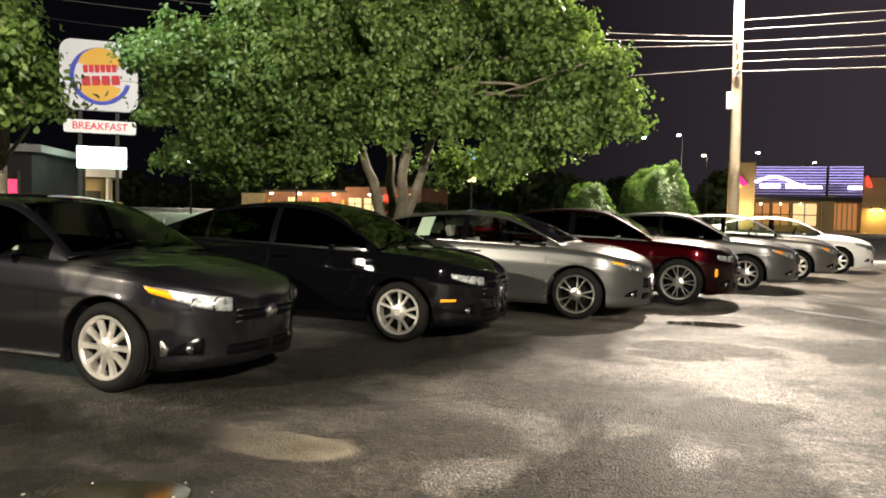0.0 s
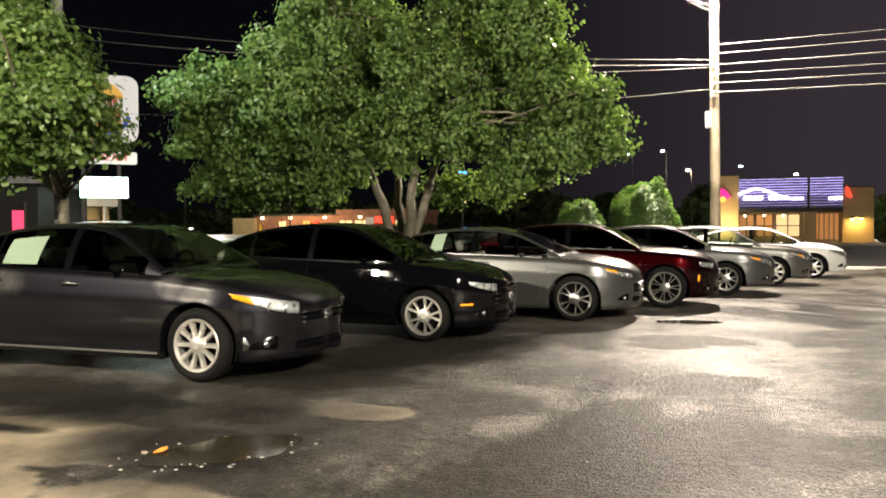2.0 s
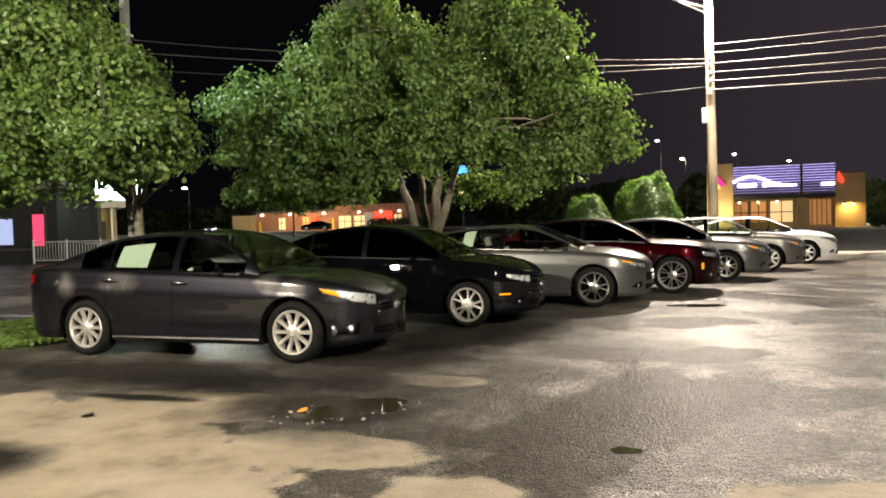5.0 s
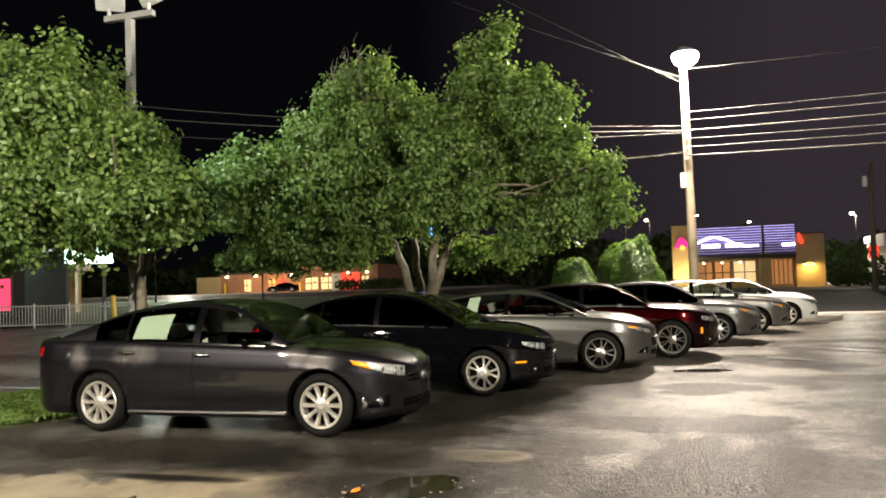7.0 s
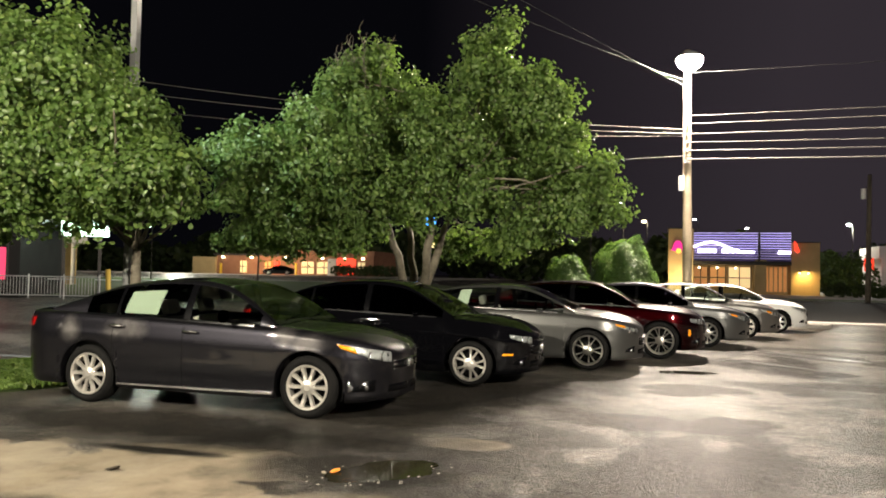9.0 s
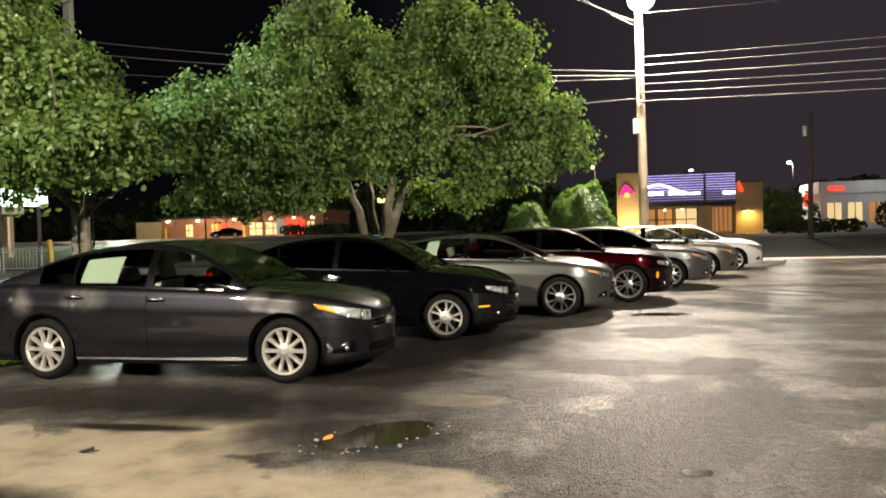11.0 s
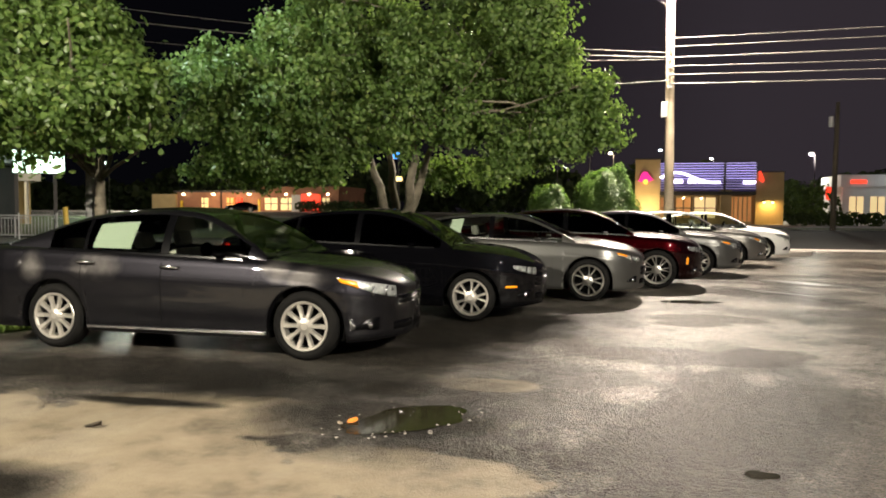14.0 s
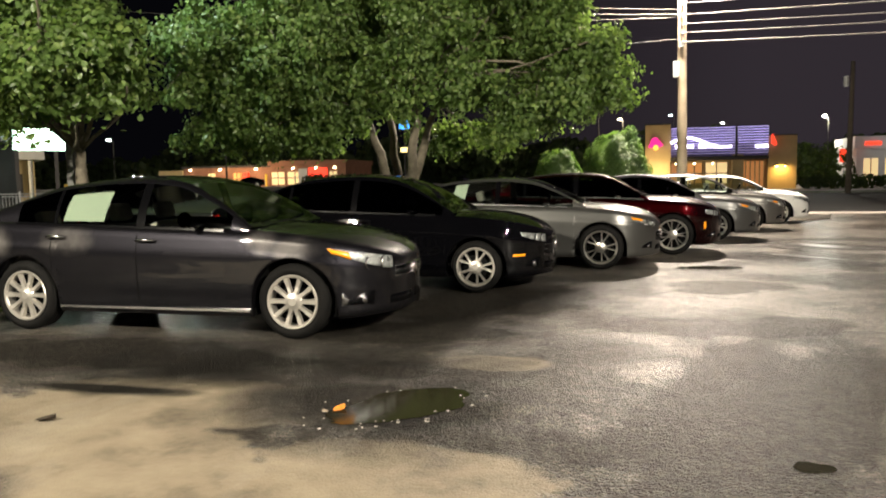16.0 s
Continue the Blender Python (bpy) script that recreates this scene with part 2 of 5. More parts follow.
SEAT_TAN = grained("seat_cloth_pale", (0.36, 0.34, 0.30), (0.50, 0.47, 0.42), 5.0, 0.9, 0.2)
SEAT_GREY = grained("seat_cloth_grey", (0.10, 0.095, 0.085), (0.16, 0.15, 0.135), 5.0, 0.9, 0.2)
SEAT_DARK = grained("seat_cloth_dark", (0.03, 0.03, 0.03), (0.06, 0.06, 0.06), 5.0, 0.9, 0.2)
GLASS = tinted_glass("car_glass", (0.82, 0.88, 0.83))
GLASS_DARK = tinted_glass("car_glass_dark", (0.03, 0.03, 0.04))
CLEAR = tinted_glass("lamp_lens", (0.85, 0.87, 0.88))
AMBER = material("amber_lens", (0.95, 0.33, 0.01), 0.2, 0.0, 1.0)
RED_LENS = material("red_lens", (0.20, 0.004, 0.004), 0.15, 0.0, 1.0)
PAPER = material("paper", (0.36, 0.40, 0.33), 0.8)
STEEL = grained("galvanised_steel", (0.35, 0.36, 0.36), (0.52, 0.53, 0.52), 4.0, 0.5, 0.1, 60.0, 0.4)
WIRE = material("wire", (0.13, 0.12, 0.11), 0.55, 0.0)
BRICK_TAN = grained("tan_stucco", (0.36, 0.27, 0.13), (0.50, 0.38, 0.20), 0.6, 0.85, 0.15)
BRICK_RED = grained("brown_brick", (0.22, 0.10, 0.06), (0.34, 0.17, 0.10), 0.9, 0.85, 0.2)
WHITE_WALL = grained("pale_wall", (0.50, 0.50, 0.48), (0.66, 0.65, 0.62), 0.5, 0.8, 0.1)
DARK_WALL = grained("dark_wall", (0.03, 0.028, 0.026), (0.06, 0.055, 0.05), 0.8, 0.8, 0.2)
SLAT = grained("purple_slat", (0.03, 0.027, 0.055), (0.06, 0.05, 0.10), 1.0, 0.5, 0.0)


def glow(name, colour, power):
    return material(name, tuple(min(0.8, c) for c in colour), 0.5, 0.0, 0.0, colour, power)


# ---- mesh helpers ----


def mesh(name, verts, faces, mat, smooth=False):
    d = bpy.data.meshes.new(name)
    d.from_pydata([tuple(v) for v in verts], [], [tuple(f) for f in faces])
    d.materials.append(mat)
    if smooth:
        d.polygons.foreach_set("use_smooth", [True] * len(d.polygons))
    d.update()
    return d


def part(name, geo, mat, parent=None, label="", smooth=False, at=None):
    ob = new(name, mesh(name, geo[0], geo[1], mat, smooth))
    if parent:
        ob.parent = parent
    if at is not None:
        ob.matrix_basis = at
    if label:
        ob["label"] = label
    return ob


def join(*geos):
    verts, faces = [], []
    for v, f in geos:
        k = len(verts)
        verts.extend(tuple(p) for p in v)
        faces.extend(tuple(i + k for i in q) for q in f)
    return verts, faces


def moved(geo, m):
    return [m @ Vector(v) for v in geo[0]], geo[1]


def box(x0, y0, z0, x1, y1, z1, bevel=0.0):
    bm = bmesh.new()
    bmesh.ops.create_cube(bm, size=1.0)
    for v in bm.verts:
        v.co = ((x0 + x1) / 2 + v.co.x * (x1 - x0), (y0 + y1) / 2 + v.co.y * (y1 - y0), (z0 + z1) / 2 + v.co.z * (z1 - z0))
    if bevel:
        bmesh.ops.bevel(bm, geom=bm.edges[:], offset=bevel, segments=2, affect="EDGES", profile=0.6)
    bm.verts.index_update()
    out = [v.co.copy() for v in bm.verts], [tuple(v.index for v in f.verts) for f in bm.faces]
    bm.free()
    return out


def tube(points, radii, sides=8, caps=True):
    """A round tube along points, with a radius at each."""
    pts = [Vector(p) for p in points]
    if not hasattr(radii, "__len__"):
        radii = [radii] * len(pts)
    verts, faces = [], []
    ref = Vector((0.13, 0.31, 0.94)).normalized()
    for i, p in enumerate(pts):
        d = (pts[min(i + 1, len(pts) - 1)] - pts[max(i - 1, 0)]).normalized()
        a = d.cross(ref if abs(d.dot(ref)) < 0.95 else Vector((1, 0, 0))).normalized()
        b = d.cross(a)
        for k in range(sides):
            w = 2 * math.pi * k / sides
            verts.append(p + (a * math.cos(w) + b * math.sin(w)) * radii[i])
    for i in range(len(pts) - 1):
        for k in range(sides):
            q = (k + 1) % sides
            faces.append((i * sides + k, i * sides + q, (i + 1) * sides + q, (i + 1) * sides + k))
    if caps:
        faces.append(tuple(range(sides - 1, -1, -1)))
        faces.append(tuple((len(pts) - 1) * sides + k for k in range(sides)))
    return verts, faces


def turned(profile, sides=40):
    """A body of revolution about the y axis, from (radius, y) points."""
    verts, faces, n = [], [], len(profile)
    for k in range(sides):
        w = 2 * math.pi * k / sides
        verts.extend((r * math.cos(w), y, r * math.sin(w)) for r, y in profile)
    for k in range(sides):
        q = (k + 1) % sides
        faces.extend((k * n + i, k * n + i + 1, q * n + i + 1, q * n + i) for i in range(n - 1))
    return verts, faces


def curve(points, soft=0.07):
    """A smoothed line through (x, value) points."""
    xs, vs = np.array([p[0] for p in points]), np.array([p[1] for p in points])
    g = np.linspace(xs[0], xs[-1], 600)
    step = g[1] - g[0]
    w = np.exp(-0.5 * (np.arange(-90, 91) * step / soft) ** 2)
    flat = np.interp(g, xs, vs)
    pad = np.concatenate([2 * flat[0] - flat[90:0:-1], flat, 2 * flat[-1] - flat[-2:-92:-1]])
    out = np.convolve(pad, w / w.sum(), "valid")
    return lambda x: np.interp(x, g, out)


# ---- cars ----
# A car's own x runs forward from the front axle, y to its left, z up; its right side faces the lot.


class Shell:
    """The lower body of a saloon car as a surface: half widths by length and height."""

    def __init__(self, c):
        self.c = c
        self.xf, self.xb = c["front"], -c["base"] - c["rear"]
        self.half = c["width"] / 2
        self.shoulder = curve([(self.xb, c["tail"][1])] + [(self.xb + a, b) for a, b in c["deck"]] + [(-c["base"] * f, b) for f, b in c["belt"]] + [(self.xf - a, b) for a, b in c["hood"]] + [(self.xf, c["nose"][1])], 0.05)
        self.low = curve([(self.xb, c["tail"][0]), (self.xb + 0.35, 0.21), (-c["base"] + 0.3, 0.20), (-0.4, 0.19), (self.xf - 0.35, 0.18), (self.xf, c["nose"][0])], 0.08)
        self.crown = curve([(self.xb, 0.01), (self.xb + 0.25, 0.05), (-c["base"], 0.04), (-0.7, 0.04), (0.0, 0.075), (self.xf - 0.3, 0.075), (self.xf, 0.03)], 0.1)
        self.side = curve([(0.0, 0.945), (0.09, 0.982), (0.16, 0.972), (0.24, 0.982), (0.42, 0.996), (0.60, 0.996), (0.74, 1.0), (0.77, 0.986), (0.93, 0.962), (1.0, 0.92)], 0.014)
        self.zw = c["wheel"] / 2
        self.lines = {}

    def plan(self, x):
        df, db = np.maximum(self.xf - x, 0), np.maximum(x - self.xb, 0)
        f = 0.20 + 0.80 * np.maximum(0, 1 - (1 - np.minimum(df / 0.75, 1)) ** 2.0) ** 0.6
        b = 0.40 + 0.60 * np.maximum(0, 1 - (1 - np.minimum(db / 0.55, 1)) ** 2.2) ** 0.55
        return self.half * f * b

    def width(self, x, z):
        """The half width at a length and a height."""
        zs, zl, p = self.shoulder(x), self.low(x), self.plan(x)
        if z <= zs:
            return float(p * self.side(min(max((z - zl) / (zs - zl), 0), 1)))
        k = (z - zs) / max(self.crown(x), 1e-4)
        return float(p * 0.92 * max(0.0, 1 - k) ** (1 / 2.2)) if k < 1 else 0.0

    def bottom(self, x):
        z = float(self.low(x))
        for xw in (0.0, -self.c["base"]):
            r = self.c["arch"]
            if abs(x - xw) < r:
                z = max(z, self.zw + math.sqrt(r * r - (x - xw) ** 2))
        return z

    def around(self, z, front=True, reach=2.2):
        """The outline at a height, from the middle of the front (or the tail) along the right side."""
        end, sign = (self.xf, -1) if front else (self.xb, 1)
        if (z, front, reach) in self.lines:
            return self.lines[z, front, reach]
        x = end + sign * np.concatenate([np.linspace(0, 0.12, 50), np.linspace(0.125, reach, 130)])
        zs, zl, p = self.shoulder(x), self.low(x), self.plan(x)
        over = np.clip((z - zs) / np.maximum(self.crown(x), 1e-4), 0, 1)
        y = np.where(z <= zs, p * self.side(np.clip((z - zl) / (zs - zl), 0, 1)), p * 0.92 * (1 - over) ** (1 / 2.2))
        pts = list(zip(x.tolist(), y.tolist()))
        while len(pts) > 2 and pts[1][1] <= 0:
            pts.pop(0)
        if pts[0][1] > 0:
            pts = [(pts[0][0], y) for y in np.linspace(0, pts[0][1], 12)[:-1]] + pts
        a = np.array(pts)
        out = np.concatenate([[0], np.cumsum(np.hypot(*np.diff(a, axis=0).T))]), a
        self.lines[z, front, reach] = out
        return out

    def patch(self, s0, s1, lo, hi, out=0.004, left=False, front=True, n=14, m=5):
        """A piece that lies on the body, between two heights (numbers, or lines over the way along)."""
        verts, faces = [], []
        lo = lo if callable(lo) else (lambda u, v=lo: v)
        hi = hi if callable(hi) else (lambda u, v=hi: v)
        cache = {}
        for j in range(m + 1):
            for i in range(n + 1):
                u = i / n
                z = lo(u) + (hi(u) - lo(u)) * j / m
                key = round(z, 3)
                if key not in cache:
                    cache[key] = self.around(key, front)
                s, a = cache[key]
                d = s0 + (s1 - s0) * u
                x, y = np.interp(d, s, a[:, 0]), np.interp(d, s, a[:, 1])
                x2, y2 = np.interp(d + 0.02, s, a[:, 0]), np.interp(d + 0.02, s, a[:, 1])
                tx, ty = x2 - x, y2 - y
                k = math.hypot(tx, ty) or 1.0
                nx, ny = (-ty / k, tx / k) if not front else (ty / k, -tx / k)
                if nx * x + ny * y < 0 and abs(x) > 0.6:
                    nx, ny = -nx, -ny
                if ny < 0:
                    nx, ny = -nx, -ny
                edge = i in (0, n) or j in (0, m)
                o = -0.012 if edge else out
                verts.append((x + nx * o, (y + ny * o) * (1 if left else -1), z))
        for j in range(m):
            for i in range(n):
                q = (j * (n + 1) + i, j * (n + 1) + i + 1, (j + 1) * (n + 1) + i + 1, (j + 1) * (n + 1) + i)
                faces.append(q if left == front else q[::-1])
        return verts, faces

    def body(self, cabin):
        """Sides, bonnet and boot lid, open where the cabin is, with lips at the wheel arches."""
        c, xs = self.c, set(np.linspace(self.xb, self.xf, 90))
        for end, s in ((self.xf, -1), (self.xb, 1)):
            xs |= {end + s * d for d in (0.004, 0.012, 0.025, 0.045, 0.07, 0.1, 0.14, 0.18, 0.23, 0.3)}
        for xw in (0.0, -c["base"]):
            xs |= {xw + c["arch"] * math.cos(w) for w in np.linspace(0.03, math.pi - 0.03, 23)} | {xw - c["arch"] - 0.001, xw + c["arch"] + 0.001}
        xs = sorted(xs)
        ns, nd = 16, 9
        verts, faces = [], []
        for x in xs:
            lo, zs = self.bottom(x), float(self.shoulder(x))
            half = [(self.width(x, lo) - 0.11, lo + 0.01), (self.width(x, lo) - 0.012, lo - 0.006)]
            half += [(self.width(x, lo + (zs - lo) * i / ns), lo + (zs - lo) * i / ns) for i in range(ns + 1)]
            top = half[-1][0]
            half += [(top * (1 - w), zs + float(self.crown(x)) * (1 - (1 - w) ** 2.2)) for w in np.linspace(0, 1, nd + 1)[1:]]
            ring = [(-y, z) for y, z in half] + [(y, z) for y, z in half[-2::-1]]
            verts.extend((x, y, z) for y, z in ring)
        k = len(ring)
        mid = (k - 1) / 2
        for i in range(len(xs) - 1):
            inside = cabin[0] < xs[i] and xs[i + 1] < cabin[1]
            for j in range(k - 1):
                if inside and abs(j + 0.5 - mid) < nd - 0.6:
                    continue
                faces.append((i * k + j, (i + 1) * k + j, (i + 1) * k + j + 1, i * k + j + 1))
        faces.append(tuple(range(k)))
        faces.append(tuple((len(xs) - 1) * k + j for j in range(k - 1, -1, -1)))
        return verts, faces


def greenhouse(sh):
    """The cabin above the belt, sorted into roof, pillars and panes."""
    c = sh.c
    cowl, top0, top1, deck = c["cabin"]
    xs = sorted(set(np.linspace(deck, cowl, 64)) | {top0, top1} | {x for pair in c["pillars"] for x in pair} | {x for w in c["panes"] for x in w[:2]})
    roof = curve([(deck, float(sh.shoulder(deck)) + 0.035)] + [(a, b) for a, b in c["roof"]] + [(cowl, float(sh.shoulder(cowl)) + 0.04)], 0.13)
    nv, nw = 10, 12
    peak = max(roof(x) for x in xs)
    rows = []
    for x in xs:
        belt, zr = float(sh.shoulder(x)) - 0.008, float(roof(x))
        hb = sh.width(x, belt) - 0.02
        rail = belt + max(zr - belt, 0.0) * 0.93
        hr = hb - c["lean"] * (rail - belt) / (peak - 1.0)
        pts = [(hb + (hr - hb) * v + 0.025 * math.sin(math.pi * v) * min(1, (rail - belt) * 4), belt + (rail - belt) * v) for v in np.linspace(0, 1, nv + 1)]
        pts += [(hr * (1 - w), rail + (zr - rail) * (1 - (1 - w) ** 2.6)) for w in np.linspace(0, 1, nw + 1)[1:]]
        rows.append(pts)
    sorts = {}
    for i in range(len(xs) - 1):
        x = (xs[i] + xs[i + 1]) / 2
        for side in (-1, 1):
            for j in range(nv + nw):
                if j < nv:
                    v = (j + 0.5) / nv
                    pane = next((k for k, (a, b, *_) in enumerate(c["panes"]) if a < x < b), None)
                    pillar = any(a < x < b for a, b in c["pillars"])
                    name = "roof_shell" if v > 0.9 or (pane is None and not pillar) else ("pillar", next(k for k, (a, b) in enumerate(c["pillars"]) if a < x < b), side) if pillar else ("side_window", pane, side)
                else:
                    w = (j - nv + 0.5) / nw
                    if x > top0:
                        name = "windscreen" if w > 0.10 and x < cowl - 0.03 else "roof_shell"
                    elif x < top1:
                        name = "rear_window" if w > 0.22 and x > deck + 0.08 else "roof_shell"
                    else:
                        name = "roof_shell"
                q = [(xs[a], side * rows[a][b][0], rows[a][b][1]) for a, b in ((i, j), (i + 1, j), (i + 1, j + 1), (i, j + 1))]
                sorts.setdefault(name, []).append(q if side < 0 else q[::-1])
    out = {}
    for name, quads in sorts.items():
        index, verts, faces = {}, [], []
        for q in quads:
            f = []
            for p in q:
                key = tuple(round(a, 4) for a in p)
                if key not in index:
                    index[key] = len(verts)
                    verts.append(p)
                if index[key] not in f:
                    f.append(index[key])
            if len(f) > 2:
                faces.append(f)
        out[name] = verts, faces
    return out, rows, xs


def spokes(kind, r):
    """The spokes and rim ring of a wheel of rim radius r; its face looks to -y."""
    n, pair, wide, dish = {"ten": (10, 0, 0.060, 0.012), "twin": (5, 0.26, 0.042, 0.012), "five_y": (5, 0.24, 0.029, 0.012), "seven_pair": (7, 0.16, 0.021, 0.012), "seven": (7, 0, 0.075, 0.01), "cap": (8, 0, 0.085, 0.0)}[kind]
    geo = [turned([(r, 0.03), (r + 0.006, 0.0), (r, -0.008), (r - 0.016, -0.006), (r - 0.026, 0.012), (r - 0.03, 0.10)], 48),
           turned([(0.0, -0.006), (0.036, -0.006), (0.05, 0.0), (0.074, 0.006), (0.085, 0.02), (0.085, 0.05)], 30)]
    for k in range(n):
        for s in ((-pair, pair) if pair else (0,)):
            w0 = 2 * math.pi * k / n
            a, b = w0 + s * 0.25, w0 + s
            root, tip = Vector((0.06 * math.cos(a), 0, 0.06 * math.sin(a))), Vector(((r - 0.012) * math.cos(b), 0, (r - 0.012) * math.sin(b)))
            d = (tip - root).normalized()
            side = Vector((-d.z, 0, d.x))
            v, f = [], []
            for t, ww, y in ((0, wide * 0.8, 0.004), (0.45, wide * 0.72, dish), (1, wide, 0.004)):
                p = root.lerp(tip, t)
                v += [p + side * ww / 2 + Vector((0, y + 0.03, 0)), p + side * ww * 0.32 + Vector((0, y, 0)), p - side * ww * 0.32 + Vector((0, y, 0)), p - side * ww / 2 + Vector((0, y + 0.03, 0))]
            for i in (0, 4):
                f += [(i + j, i + j + 1, i + j + 5, i + j + 4) for j in range(3)]
            geo.append((v, f))
    for k in range(5):
        w = 2 * math.pi * (k + 0.5) / 5
        geo.append(moved(turned([(0, -0.004), (0.008, -0.004), (0.008, 0.012)], 8), Matrix.Translation((0.055 * math.cos(w), 0.008, 0.055 * math.sin(w)))))
    return join(*geo)


def wheel(c, car, x, side):
    R, r = c["wheel"] / 2, c["rim"]
    w = 0.215
    m = Matrix.Translation((x, side * (c["width"] / 2 - 0.028), R))
    if side > 0:
        m = m @ Matrix.Rotation(math.pi, 4, "Z")
    hub = part("wheel", join(turned([(0.0, 0.06), (0.15, 0.06), (0.155, 0.075), (0.10, 0.09), (r - 0.03, 0.10), (r - 0.03, w - 0.02)], 32)), DARK, car, "brake disc and dark wheel barrel", True, m)
    prof = [(r - 0.005, 0.02), (r + 0.006, 0.004), (r + 0.03, -0.008), ((R + r) / 2, -0.013), (R - 0.035, -0.005), (R - 0.014, 0.008), (R - 0.003, 0.03)]
    for k in range(4):
        y = 0.03 + (w - 0.06) * (k + 0.5) / 4
        prof += [(R, y - 0.016), (R, y + 0.014), (R - 0.008, y + 0.017), (R - 0.008, y + 0.021)]
    prof += [(R - 0.003, w - 0.03), (R - 0.03, w), (r, w - 0.01)]
    part("tyre", turned(prof, 56), RUBBER, hub, "black wet rubber tyre", True)
    rim = part("rim", spokes(c["spokes"], r), c["alloy"], hub, c["rim_label"], False)
    return rim


def seat(x, y, high):
    lean = Matrix.Translation((x, y, 0.42)) @ Matrix.Rotation(radians(-18), 4, "Y")
    return join(moved(box(-0.06, -0.25, 0.0, 0.10, 0.25, 0.62 * high, 0.05), lean), moved(box(-0.03, -0.13, 0.66 * high, 0.08, 0.13, 0.84 * high, 0.04), lean), box(x, y - 0.25, 0.38, x + 0.5, y + 0.25, 0.52, 0.04))


def make_car(c):
    """A parked saloon, from its table of sizes."""
    car = new(c["name"])
    tagged(car, c["label"], "car", "cars parked in a row")
    car.matrix_basis = pose(c["at"][0], c["at"][1], 0, 0, 0, c.get("turn", 0.0)) @ Matrix.Translation((0, c["width"] / 2 - 0.028, 0))
    sh = Shell(c)
    cowl, top0, top1, deck = c["cabin"]
    P = c["paint"]
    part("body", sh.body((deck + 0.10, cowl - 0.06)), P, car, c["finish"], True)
    sorts, rows, xs = greenhouse(sh)
    for name, geo in sorts.items():
        if name == "roof_shell":
            part("roof", geo, P, car, smooth=True)
        elif name[0] == "pillar":
            part("door_pillar", geo, BLACK_TRIM, car, "gloss black door pillar", True)
        elif name in ("windscreen", "rear_window"):
            part(name, geo, c["glass"] if name != "windscreen" else c["screen"], car, "tinted curved glass", True)
        else:
            part("side_window", geo, c["glass"], car, "tinted side glass", True)
    half = c["width"] / 2
    # underside, wheel houses, cabin lining
    part("underbody", box(sh.xb + 0.35, -half + 0.30, 0.17, sh.xf - 0.35, half - 0.30, 0.40, 0.03), DARK, car)
    part("floor_pan", box(-c["base"] + c["arch"] + 0.03, -half + 0.10, 0.185, -c["arch"] - 0.03, half - 0.10, 0.30, 0.01), DARK, car)
    for xw in (0.0, -c["base"]):
        for s in (-1, 1):
            r = c["arch"] + 0.006
            arc = [(xw + r * math.cos(w), r * math.sin(w) + sh.zw) for w in np.linspace(-0.35, math.pi + 0.35, 24)]
            v = [(x, s * (half - 0.06), z) for x, z in arc] + [(x, s * (half - 0.34), z) for x, z in arc]
            part("wheel_house", (v, [(i, i + 1, i + 25, i + 24) for i in range(23)] + [tuple(range(24, 48))]), DARK, car)
            wheel(c, car, xw, s)
    floor = float(sh.shoulder((cowl + deck) / 2))
    lining = [box(deck + 0.12, -half + 0.17, 0.30, cowl - 0.08, half - 0.17, 0.34)]
    for s in (-1, 1):
        lining.append(box(deck + 0.15, s * (half - 0.17) - 0.01, 0.30, cowl - 0.1, s * (half - 0.17) + 0.01, floor - 0.06))
    lining.append(box(deck + 0.02, -half + 0.16, floor - 0.13, deck + 0.62, half - 0.16, floor - 0.07))
    lining.append(box(cowl - 0.62, -half + 0.16, floor - 0.26, cowl - 0.05, half - 0.16, floor - 0.05, 0.05))
    part("cabin_lining", join(*lining), SEAT_DARK, car, "dark cabin lining and dashboard")
    mid = top0 - 0.45
    for y in (-0.37, 0.37):
        part("front_seat", seat(mid - 0.28, y, 0.95), c["cloth"], car, smooth=False)
    part("rear_seat", join(seat(mid - 1.15, -0.37, 0.86), seat(mid - 1.15, 0.37, 0.86), box(mid - 1.22, -0.6, 0.42, mid - 1.05, 0.6, 0.9, 0.04)), c["cloth"], car)
    ring = [(cowl - 0.72 + 0.06 * math.sin(w), 0.37 + 0.18 * math.cos(w), floor - 0.02 + 0.17 * math.sin(w)) for w in np.linspace(0, 2 * math.pi, 25)]
    part("steering_wheel", tube(ring, 0.014, 6, False), BLACK_TRIM, car)
    # door joints, handles, mirrors, sills

    def along(x, z):
        s, a = sh.around(z, True, 4.2)
        return float(np.interp(-x, -a[12:, 0], s[12:]))

    for left in (False, True):
        for x in c["joints"]:
            s = along(x, 0.6)
            part("door_joint", sh.patch(s - 0.004, s + 0.004, 0.25, float(sh.shoulder(x)) - 0.02, 0.0025, left, True, 2, 10) if s < 2.1 else joint(sh, x, left), DARK, car)
        for x in c["handles"]:
            z = float(sh.shoulder(x)) - 0.115
            y = sh.width(x, z)
            part("door_handle", handle(x, y, z, -1 if not left else 1), c["handle_mat"], car, smooth=True)
        y = sh.width(cowl - 0.45, float(sh.shoulder(cowl - 0.45)) - 0.01)
        part("mirror", mirror(c["mirror_x"], y, float(sh.shoulder(c["mirror_x"])) + 0.015, 1 if left else -1), c["mirror_mat"], car, smooth=True)
